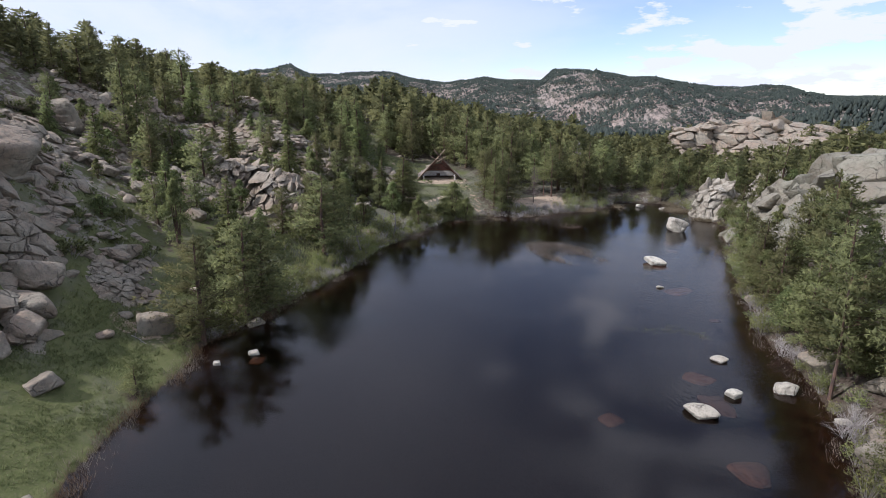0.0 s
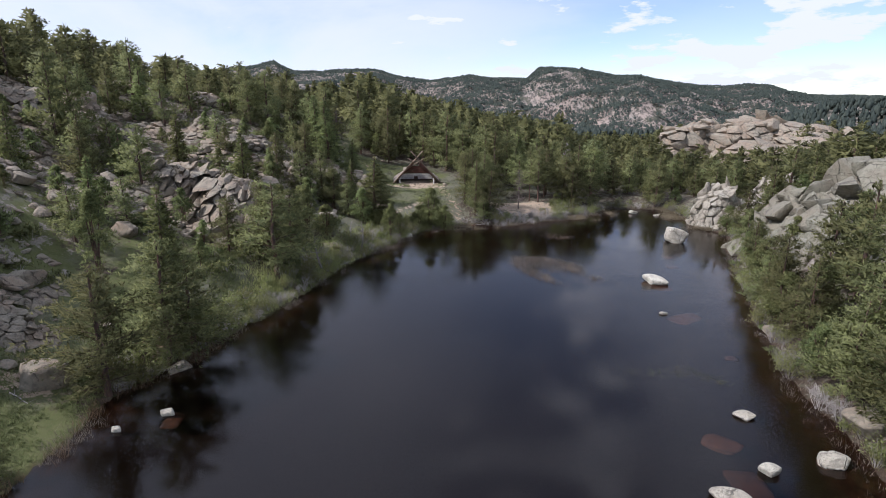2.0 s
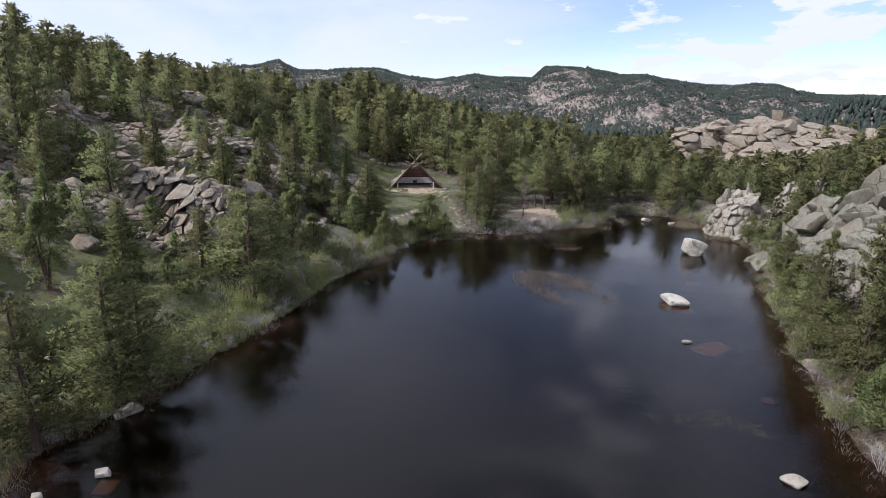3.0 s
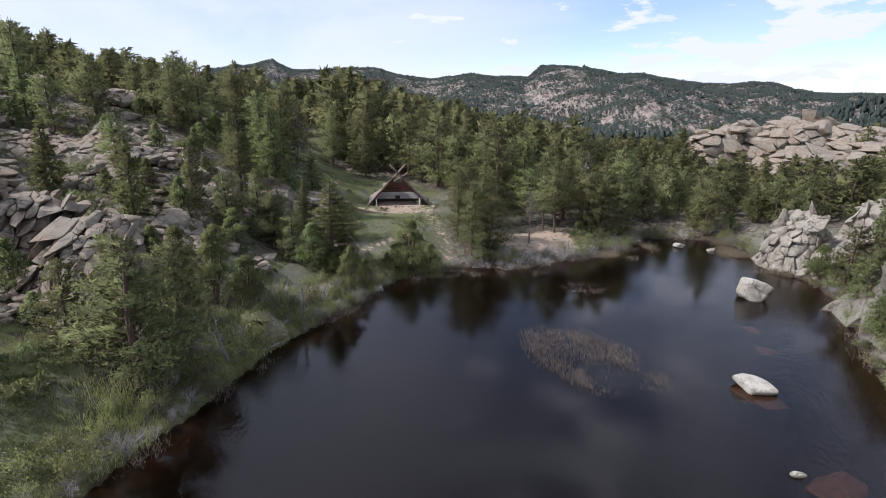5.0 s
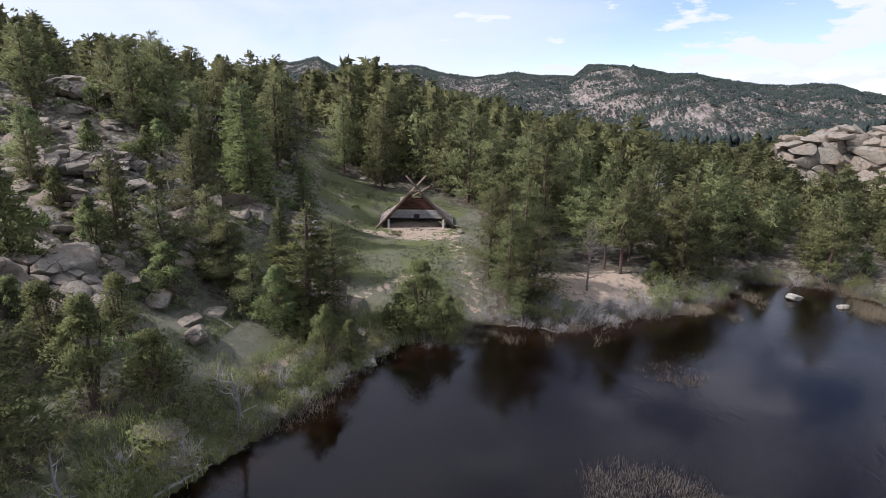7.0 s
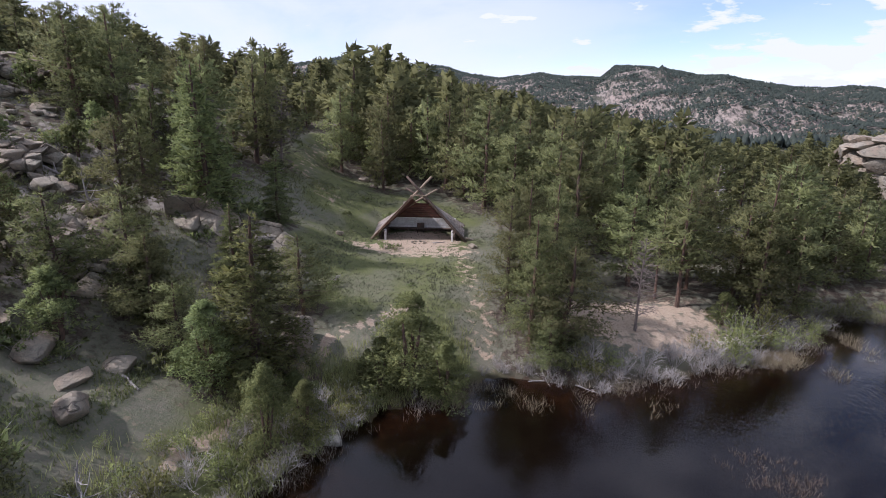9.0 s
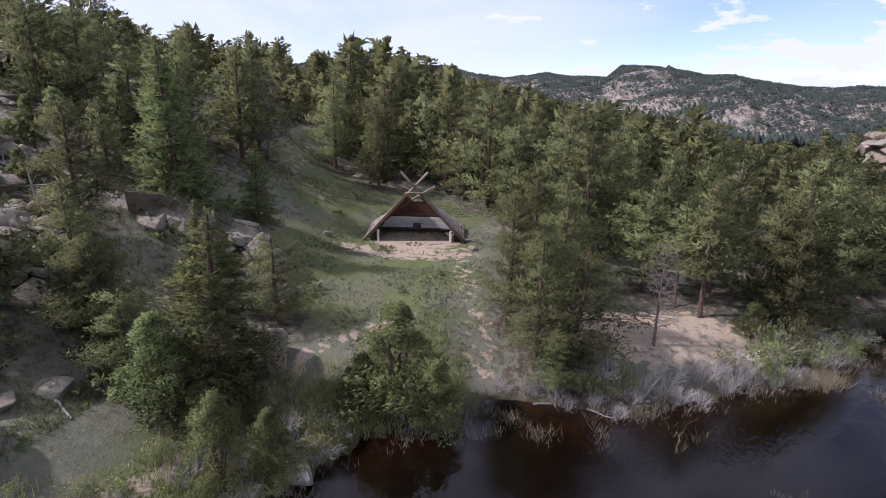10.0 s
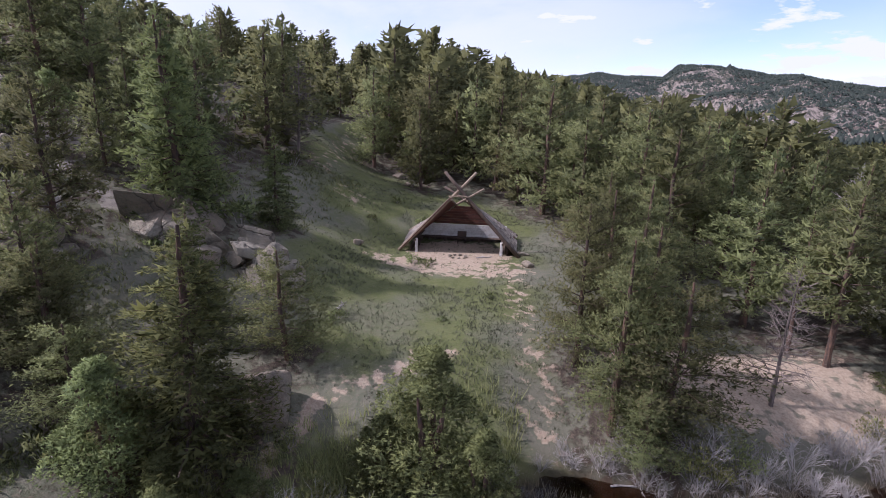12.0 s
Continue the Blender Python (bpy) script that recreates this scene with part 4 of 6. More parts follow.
jointed_rock(CRAG, 50.6, 75.5, 3.8, 8.0, 3.0, -10, 2.2, 72, (1.0, 1.2, 1.0), 0.4, 0.8, LICHEN_GRANITE, 0.35, fine=1)
jointed_rock(CRAG, 53.0, 88.5, 4.4, 5.2, 4.0, 0, 1.9, 73, (1.0, 1.1, 1.0), 0.3, 0.8, LICHEN_GRANITE, 0.35, fine=1)
PALE_CRAG = "pale fractured granite outcrop at the water's edge"
jointed_rock(PALE_CRAG, 54.6, 109.2, 3.9, 3.8, 4.6, 0, 1.35, 74, (0.8, 0.8, 1.1), 0.1, 0.2, WHITE_GRANITE, 0.55)
jointed_rock(PALE_CRAG, 64.6, 106.8, 4.4, 4.6, 4.0, 20, 1.4, 75, (0.8, 0.8, 1.1), 0.1, 0.2, WHITE_GRANITE, 0.55)
outcrop(55.2, 104.4, 4.5, 2.6, 16, 0.5, 1.4, PALE_CRAG, 76, 0.4, 0.9, meshes=PALE)
CLIFF = "long cliff of tan granite blocks"
jointed_rock(CLIFF, 89.0, 197.0, 11.0, 9.0, 10.4, 10, 2.7, 77, (1.3, 1.1, 0.8), 0.1, 0.75, edge=0.5)
jointed_rock(CLIFF, 105.0, 193.0, 14.5, 10.0, 7.2, -8, 3.1, 78, (1.3, 1.1, 0.8), 0.1, 0.75, edge=0.5)
jointed_rock(CLIFF, 124.0, 187.0, 15.0, 10.0, 4.0, -12, 3.8, 79, (1.4, 1.1, 0.7), 0.1, 0.7, edge=0.4)
jointed_rock(CLIFF, 101.0, 179.0, 13.0, 7.0, 4.5, -10, 4.2, 80, (1.5, 1.1, 0.6), 0.1, 0.7, edge=0.3)
jointed_rock(CLIFF, 121.0, 172.0, 14.0, 7.0, 3.5, -10, 4.6, 81, (1.5, 1.1, 0.6), 0.1, 0.7, edge=0.3)

# ---- trees: a tapered trunk with limbs, and a crown of many small clumps of needles ----
def tube(points, radii, sides):
    """Vertices and faces of a tapered tube along points."""
    points = np.asarray(points, float)
    v, f = [], []
    for k, (p, r) in enumerate(zip(points, radii)):
        d = points[min(k + 1, len(points) - 1)] - points[max(k - 1, 0)]
        d /= np.linalg.norm(d) + 1e-9
        a = np.cross(d, (0.31, 0.87, 0.2) if abs(d[2]) > 0.9 else (0, 0, 1.0))
        a /= np.linalg.norm(a) + 1e-9
        b = np.cross(d, a)
        for s in range(sides):
            w = 2 * math.pi * s / sides
            v.append(p + r * (math.cos(w) * a + math.sin(w) * b))
    for k in range(len(points) - 1):
        for s in range(sides):
            t = (s + 1) % sides
            f.append((k * sides + s, k * sides + t, (k + 1) * sides + t, (k + 1) * sides + s))
    f.append(tuple(range(sides))[::-1])
    f.append(tuple((len(points) - 1) * sides + s for s in range(sides)))
    return v, f


def joined(pieces):
    v, f = [], []
    for pv, pf in pieces:
        n = len(v)
        v += list(pv)
        f += [tuple(i + n for i in q) for q in pf]
    return v, f


def clumps(rng, centres, outward, size, spikes, width=0.42, lift=0.25):
    """Tufts: spikes of needles fanning out from shared points."""
    n = len(centres)
    d = rng.normal(size=(n, spikes, 3)) + 0.9 * outward[:, None, :]
    d[:, :, 2] += lift
    d /= np.linalg.norm(d, axis=2)[:, :, None]
    s = rng.normal(size=(n, spikes, 3))
    s -= (s * d).sum(2)[:, :, None] * d
    s /= np.linalg.norm(s, axis=2)[:, :, None] + 1e-9
    reach = (size[:, None] * rng.uniform(0.6, 1.3, (n, spikes)))[:, :, None]
    tip = centres[:, None, :] + reach * d
    side = centres[:, None, :] + 0.32 * reach * d + s * reach * width * 0.8
    root = centres - 0.25 * size[:, None] * outward
    # the winding follows the tuft's outer side, and so does its soft shading
    turned = (np.cross(tip - root[:, None, :], side - root[:, None, :]) * (outward + np.array([0, 0, 0.35]))[:, None, :]).sum(2) < 0
    verts = np.concatenate([root[:, None, :], tip, side], 1).reshape(-1, 3)
    stride = 1 + 2 * spikes
    base = np.arange(n)[:, None] * stride
    k = np.arange(spikes)[None]
    first, second = base + 1 + k, base + 1 + spikes + k
    faces = np.stack([np.broadcast_to(base, (n, spikes)), np.where(turned, second, first), np.where(turned, first, second)], -1).reshape(-1, 3)
    soft = outward[:, None, :] + 0.55 * np.concatenate([0 * root[:, None, :], d, d], 1) + np.array([0, 0, 0.30])
    soft = (soft / (np.linalg.norm(soft, axis=2, keepdims=True) + 1e-9)).reshape(-1, 3)
    return verts, faces, soft


def conifer(seed, kind, detail):
    """Meshes of trunk and crown for a tree 10 m high. detail 2: near, 1: middle, 0: far."""
    rng = np.random.default_rng(seed)
    h = 10.0
    bend = rng.uniform(-0.25, 0.25, 2)
    axis = [np.array([bend[0] * math.sin(2.2 * u) + 0.06 * math.sin(9 * u + seed), bend[1] * math.sin(1.7 * u + 0.4), h * u]) for u in np.linspace(0, 0.985, 9)]
    thick = {"pine": 0.20, "fir": 0.17, "thin": 0.135}[kind]
    if detail == 0:
        axis_show, steps = axis[::4], np.linspace(0, 1, 3)
    else:
        axis_show, steps = axis, np.linspace(0, 1, 9)
    pieces = [tube([axis[0] - np.array([0, 0, 0.5])] + axis_show, [thick * 1.25] + [thick * (1.12 - u) ** 0.9 + 0.015 for u in steps], (4, 5, 8, 8)[detail])]
    limbs = {"pine": 40, "fir": 78, "thin": 34}[kind]
    low = {"pine": rng.uniform(0.06, 0.16), "fir": 0.04, "thin": 0.35}[kind]
    count = {3: 5800, 2: 2400, 1: 1000, 0: 230}[detail] * (1.15 if kind == "fir" else 0.55 if kind == "thin" else 1)
    weight, tips = [], []
    for k in range(limbs):
        u = low + (0.97 - low) * ((k + rng.uniform(-0.3, 0.3)) / limbs)
        u = min(max(u, low), 0.97)
        w = (u - low) / (1 - low)
        if kind == "fir":
            reach = 2.35 * (1 - w) ** 0.85 * rng.uniform(0.75, 1.15) + 0.18
            rise = -0.18 + 0.5 * w
        else:
            reach = 2.65 * (1 - w ** 2.3) ** 0.85 * (0.55 + 0.45 * math.sin(min(1, w * 3.2 + 0.25) * math.pi / 2)) * rng.uniform(0.35, 1.3) + 0.2
            rise = 0.12 + 0.45 * w + rng.uniform(-0.15, 0.2)
        if kind == "thin":
            reach *= 0.8
        a = k * 2.39996 + rng.uniform(-0.5, 0.5)
        d = np.array([math.cos(a), math.sin(a), rise])
        i = min(int(u * 8 / 0.985), 7)
        foot = axis[i] + (axis[i + 1] - axis[i]) * (u * 8 / 0.985 - i)
        tips.append((foot, d, reach))
        weight.append(reach ** 1.25)
        if detail >= 2 or (detail == 1 and k % 3 == 0):
            sag = np.array([0, 0, -0.10 * reach if kind == "fir" else 0.05 * reach])
            pieces.append(tube([foot, foot + 0.5 * reach * d + sag, foot + 0.92 * reach * d], [0.05 * (1.25 - u), 0.032 * (1.2 - u), 0.008], 4 if detail >= 2 else 3))
    share = np.array(weight) / sum(weight)
    centres, outs, sizes = [], [], []
    big = {3: 0.155, 2: 0.245, 1: 0.38, 0: 0.62}[detail]
    for (foot, d, reach), part_of in zip(tips, share):
        m = max(2, int(count * part_of))
        t = rng.uniform(0.30 if kind == "fir" else 0.50, 1.05, m) ** 0.8
        spread = (0.20 if kind == "fir" else 0.27) * reach * (1.15 - 0.5 * t)
        off = rng.normal(size=(m, 3)) * spread[:, None] * np.array([1, 1, 0.34 if kind == "fir" else 0.60])
        c = foot + t[:, None] * reach * d + off
        if kind == "fir":
            c[:, 2] -= 0.13 * (t * reach) ** 1.2
        inner = max(1, m // 7)
        t[:inner] = rng.uniform(0.2, 0.65, inner)
        c[:inner] = foot + t[:inner, None] * reach * d + 0.5 * off[:inner]
        centres.append(c)
        o = np.tile(d, (m, 1)) + 0.4 * off
        outs.append(o / np.linalg.norm(o, axis=1)[:, None])
        grade = rng.uniform(0.7, 1.3, m) * (0.75 if reach < 0.7 else 1)
        grade[:inner] *= 2.1
        sizes.append(big * grade)
    top = axis[-1] + np.stack([rng.normal(0, 0.08, 8), rng.normal(0, 0.08, 8), np.linspace(-0.8, 0.2, 8)], 1)
    centres.append(top)
    outs.append(np.tile([0, 0, 1.0], (8, 1)))
    sizes.append(np.full(8, 0.28))
    v, f, soft = clumps(rng, np.concatenate(centres), np.concatenate(outs), np.concatenate(sizes), (3, 3, 4, 4)[detail], (0.50, 0.40, 0.27, 0.25)[detail])
    crown = mesh_of("crown", v, f, FIR_NEEDLES if kind == "fir" else NEEDLES, normals=soft)
    tv, tf = joined(pieces)
    return mesh_of("trunk", np.array(tv), tf, PINE_BARK), crown


def juniper(seed, detail, wide=0.36):
    """A dense crown from the ground up, 10 m high before it is scaled."""
    rng = np.random.default_rng(seed)
    pieces = []
    for k in range(4):
        a = k * 1.7 + rng.uniform(0, 1)
        lean = np.array([math.cos(a), math.sin(a), 0]) * rng.uniform(0.4, 1.3)
        pieces.append(tube([(0, 0, -0.4), tuple(0.35 * lean + np.array([0, 0, 2.5])), tuple(lean + np.array([0, 0, 7.0]))], [0.28, 0.17, 0.04], 6 if detail >= 2 else 4))
    n = {3: 7000, 2: 2700, 1: 900, 0: 170}[detail]
    lobes = 46
    lobe_u = rng.uniform(0.0, 1.0, lobes) ** 0.9
    lobe_a = np.arange(lobes) * 2.39996
    girth = 10 * wide * np.sin(np.clip(lobe_u * 0.86 + 0.14, 0, 1) ** 0.75 * math.pi) ** 0.8 * (1.05 - 0.45 * lobe_u)
    reach = girth * rng.uniform(0.3, 0.95, lobes)
    heart = np.stack([reach * np.cos(lobe_a), reach * np.sin(lobe_a), 0.6 + 8.4 * lobe_u], 1)
    pick = rng.integers(0, lobes, n)
    o = rng.normal(size=(n, 3))
    o /= np.linalg.norm(o, axis=1)[:, None]
    o[:, 2] = np.abs(o[:, 2]) * 0.9 - 0.15
    lump = 10 * wide * rng.uniform(0.28, 0.45, lobes)[pick] * (1.15 - 0.6 * lobe_u[pick])
    c = heart[pick] + o * (lump * rng.uniform(0.6, 1.1, n))[:, None] * np.array([1, 1, 1.25])
    c[:, 2] = np.maximum(c[:, 2], 0.15)
    v, f, soft = clumps(rng, c, o, {3: 0.18, 2: 0.30, 1: 0.52, 0: 0.95}[detail] * rng.uniform(0.7, 1.25, n), 4 if detail > 1 else 3, 0.34 if detail > 1 else 0.5, 0.55)
    tv, tf = joined(pieces)
    return mesh_of("trunk", np.array(tv), tf, PINE_BARK), mesh_of("crown", v, f, JUNIPER_SCALES, normals=soft)


def bare_tree(seed, material):
    """A dead or leafless conifer: a trunk and its thin grey limbs, forked at the ends."""
    rng = np.random.default_rng(seed)
    axis = [np.array([0.35 * math.sin(1.5 * u + seed), 0.3 * math.sin(2.1 * u), 10 * u]) for u in np.linspace(0, 1, 8)]
    trunk = tube([axis[0] - np.array([0, 0, 0.4])] + axis, [0.18] + [0.15 * (1.06 - u) + 0.01 for u in np.linspace(0, 1, 8)], 7)
    limbs = []
    for k in range(64):
        u = 0.16 + 0.80 * k / 64
        foot = axis[min(int(u * 7), 6)] + (axis[min(int(u * 7) + 1, 7)] - axis[min(int(u * 7), 6)]) * (u * 7 - int(u * 7))
        a = k * 2.39996 + rng.uniform(-0.4, 0.4)
        d = np.array([math.cos(a), math.sin(a), rng.uniform(-0.1, 0.5)])
        reach = (2.3 * (1 - u) ** 0.7 + 0.3) * rng.uniform(0.5, 1.1)
        end = foot + reach * d
        limbs.append(tube([foot, foot + 0.5 * reach * d + rng.normal(0, 0.08, 3), end], [0.045 * (1.2 - u), 0.03 * (1.2 - u), 0.008], 4))
        for q in range(13):
            s = foot + reach * d * rng.uniform(0.3, 0.95)
            e = s + (d + rng.normal(0, 0.6, 3)) * reach * 0.35
            limbs.append(tube([s, e], [0.02, 0.006], 3))
    lv, lf = joined(limbs)
    return mesh_of("trunk", np.array(trunk[0]), trunk[1], material), mesh_of("crown", np.array(lv), lf, material)


def prototype(name, meshes, label, category, group):
    root = thing(name, Matrix.Translation((0, -60 - 3 * len(PROTOTYPES), z_at(0, -60 - 3 * len(PROTOTYPES)))), label, category, group)
    part("trunk", meshes[0], None, root)
    part("crown", meshes[1], None, root)
    PROTOTYPES.append(root)
    return root


PROTOTYPES = []
PINE_LABEL = "ponderosa pine with dark green needles and brown bark"
FIR_LABEL = "dense dark green fir with layered drooping branches"
JUNIPER_LABEL = "bushy bright green juniper with branches down to the ground"
KINDS = {}
for detail in (3, 2, 1):
    KINDS["pine", detail] = [prototype("pine_tree", conifer(10 + 10 * min(detail, 2) + k, "pine", detail), PINE_LABEL, "pine tree", "conifers round the lake") for k in range(4)]
    KINDS["fir", detail] = [prototype("fir_tree", conifer(50 + 10 * detail + k, "fir", detail), FIR_LABEL, "fir tree", "conifers round the lake") for k in range(2)]
    KINDS["juniper", detail] = [prototype("juniper_tree", juniper(90 + 10 * detail + k, detail, 0.30 + 0.06 * k), JUNIPER_LABEL, "juniper", "junipers round the lake") for k in range(2)]
KINDS["thin", 2] = [prototype("pine_tree", conifer(130 + k, "thin", 2), "slender half-bare pine with sparse green needles", "pine tree", "conifers round the lake") for k in range(2)]
KINDS["bare", 2] = [prototype("dead_tree", bare_tree(150, DEAD_WOOD), "leafless grey dead conifer with thin bare limbs", "dead tree", "dead trees")]
KINDS["brown", 2] = [prototype("dead_tree", bare_tree(151, GREY_BARK), "leafless grey-brown pine with thin bare limbs", "dead tree", "dead trees")]
USED = set()
PLANTED = []


def plant(kind, x, y, height, detail=2, rng=random, sink=0.0, girth=1.0):
    choices = KINDS.get((kind, detail)) or KINDS[kind, 2]
    proto = choices[rng.randrange(len(choices))]
    s = height / 10.0
    w = s * girth * rng.uniform(0.92, 1.12)
    lean = Euler((radians(rng.uniform(-2.5, 2.5)), radians(rng.uniform(-2.5, 2.5)), rng.uniform(0, 6.28)))
    m = Matrix.LocRotScale((x, y, z_at(x, y) - sink), lean, (w, w, s))
    PLANTED.append((x, y))
    drop_litter(x, y, 0.26 * height * girth)
    if proto.name not in USED:
        USED.add(proto.name)
        proto.matrix_world = m
        return proto
    proto_scale = Vector(proto.scale)
    return copy_thing(proto, m @ Matrix.Diagonal((1 / proto_scale.x, 1 / proto_scale.y, 1 / proto_scale.z, 1)))


# trees that stand out: kind, x, y, height, girth
SHORE_TREES = [("pine", -23.1, 49.6, 10.6, 1.2), ("pine", -20.6, 54.6, 11.6, 1.15), ("pine", -19.3, 56.8, 9.4, 1.2), ("pine", -16.4, 74.0, 11.2, 1.3),
               ("pine", -16.4, 81.3, 8.4, 1.1), ("juniper", -15.2, 86.2, 7.6, 0.9), ("juniper", -12.9, 88.6, 4.9, 1.3), ("fir", -7.3, 103.2, 10.6, 1.7),
               ("pine", -11.7, 102.2, 5.6, 1.3), ("pine", -6.9, 110.7, 6.6, 1.3), ("juniper", -7.0, 100.6, 2.9, 1.5), ("juniper", -4.4, 101.8, 2.2, 1.6), ("pine", -14.5, 103.6, 7.2, 1.2), ("juniper", -4.3, 97.2, 6.0, 1.0)]
MEADOW_TREES = [("juniper", -2.9, 99.5, 3.9, 1.2), ("juniper", 2.2, 105.6, 7.4, 1.6), ("juniper", 4.8, 104.8, 4.8, 1.5), ("juniper", 0.4, 105.0, 4.0, 1.5), ("juniper", -0.8, 106.1, 1.8, 1.3), ("pine", -24.0, 39.3, 2.8, 1.3), ("pine", 10.6, 111.0, 10.6, 0.9),
                ("pine", 8.9, 114.6, 9.6, 0.95), ("pine", 12.9, 110.6, 8.8, 1.15), ("pine", 12.0, 109.0, 4.8, 1.3), ("pine", 12.6, 114.0, 9.0, 1.0), ("pine", 10.4, 118.6, 9.6, 1.1),
                ("pine", 13.2, 123.4, 10.0, 1.1), ("pine", 11.0, 128.5, 8.6, 1.1), ("brown", 19.2, 114.4, 8.0, 0.9), ("bare", 34.4, 141.5, 10.0, 1.0), ("thin", 25.9, 123.6, 10.4, 1.0),
                ("thin", 24.1, 119.4, 11.0, 1.1), ("thin", 22.6, 121.5, 9.4, 0.9), ("pine", 21.0, 125.0, 9.6, 1.1), ("pine", 29.4, 121.8, 9.0, 1.1), ("pine", 31.0, 119.8, 8.6, 1.1), ("juniper", 27.2, 117.6, 3.2, 1.2), ("pine", 35.4, 122.2, 8.8, 1.1), ("pine", 27.0, 126.4, 9.8, 1.1)]
HILL_TREES = [("fir", -17.2, 117.4, 13.0, 1.05), ("fir", -20.0, 121.0, 12.5, 1.0), ("fir", -13.6, 123.2, 7.2, 1.1), ("brown", -19.6, 139.4, 10.2, 1.0), ("pine", -31.0, 126.0, 11.5, 1.0),
              ("pine", -34.0, 124.4, 10.6, 1.0), ("pine", -19.2, 102.2, 7.4, 1.0), ("pine", -16.4, 104.8, 8.4, 1.0), ("pine", -52.6, 93.5, 14.5, 0.75),
              ("pine", -52.0, 97.2, 13.0, 0.8), ("fir", -66.9, 102.3, 7.4, 1.0), ("pine", -67.8, 113.2, 7.0, 1.0), ("pine", -57.0, 125.2, 11.0, 0.9),
              ("pine", -41.6, 142.4, 9.5, 0.9), ("juniper", -32.9, 66.7, 9.2, 0.75)]
SHADE_TREES = [("pine", -15.5, 152.6, 12.4, 1.0), ("pine", -8.9, 153.0, 13.0, 1.0), ("pine", 0.2, 151.6, 12.8, 1.0), ("pine", 6.2, 144.0, 14.0, 1.0), ("pine", 9.6, 137.8, 11.0, 1.0),
               ("pine", 32.6, 123.8, 11.6, 0.9), ("pine", 50.0, 124.4, 10.8, 0.9), ("thin", 31.2, 39.4, 10.8, 1.0), ("thin", 32.0, 34.4, 12.6, 0.9),
               ("pine", 36.8, 47.5, 10.5, 1.1), ("pine", 38.0, 41.0, 11.0, 1.1), ("pine", 39.9, 53.0, 10.0, 1.1), ("juniper", 38.4, 57.6, 7.0, 1.0),
               ("pine", 35.4, 29.5, 11.0, 1.0), ("pine", 43.5, 61.0, 8.0, 1.1)]
EAST_TREES = [("pine", 33.6, 47.0, 8.5, 1.0), ("juniper", 34.4, 51.0, 5.0, 1.1), ("thin", 35.8, 55.0, 9.0, 1.0), ("juniper", 38.0, 61.6, 6.0, 1.0), ("pine", 40.2, 65.5, 8.0, 1.0), ("juniper", 41.6, 70.0, 5.0, 1.2),
              ("juniper", 43.8, 75.6, 4.6, 1.2), ("pine", 45.8, 80.4, 6.6, 1.0), ("juniper", 47.5, 84.6, 4.5, 1.2), ("pine", 50.6, 90.4, 6.5, 1.0), ("pine", 53.8, 97.6, 8.0, 1.0), ("juniper", 53.6, 101.6, 5.0, 1.1),
              ("pine", 33.8, 41.2, 9.0, 1.1), ("pine", 35.0, 36.0, 10.0, 1.1), ("pine", 57.0, 114.0, 8.0, 1.0), ("juniper", -9.2, 100.7, 6.0, 1.2), ("pine", -14.2, 103.4, 7.0, 1.0), ("juniper", -17.6, 99.6, 5.0, 1.2),
              ("juniper", -19.4, 88.6, 6.4, 1.0), ("juniper", -17.4, 92.6, 5.0, 1.1), ("fir", -12.4, 110.6, 7.0, 1.1), ("pine", -20.4, 110.4, 9.0, 1.0)]
BANK_TREES = []
east_rng = random.Random(23)
for (ax, ay), (bx, by) in zip(SHORE[23:34], SHORE[24:35]):
    steps = max(1, int(math.hypot(bx - ax, by - ay) / 3.0))
    for k in range(steps):
        t, d = (k + east_rng.random()) / steps, east_rng.uniform(0.8, 3.0)
        n = Vector((-(by - ay), bx - ax)).normalized()
        tall = east_rng.random() < 0.6
        BANK_TREES.append(("pine" if tall else "juniper", ax + (bx - ax) * t + n.x * d, ay + (by - ay) * t + n.y * d, east_rng.uniform(4.5, 8.0) if tall else east_rng.uniform(2.4, 4.2), 1.1))
for kind, x, y, height, girth in EAST_TREES + BANK_TREES + SHORE_TREES + MEADOW_TREES + HILL_TREES + SHADE_TREES:
    plant(kind, x, y, height, 3 if 94 < y < 124.5 and -16 < x < 26 else 2 if y < 156 and x > -40 else 1, random, 0.1, girth)


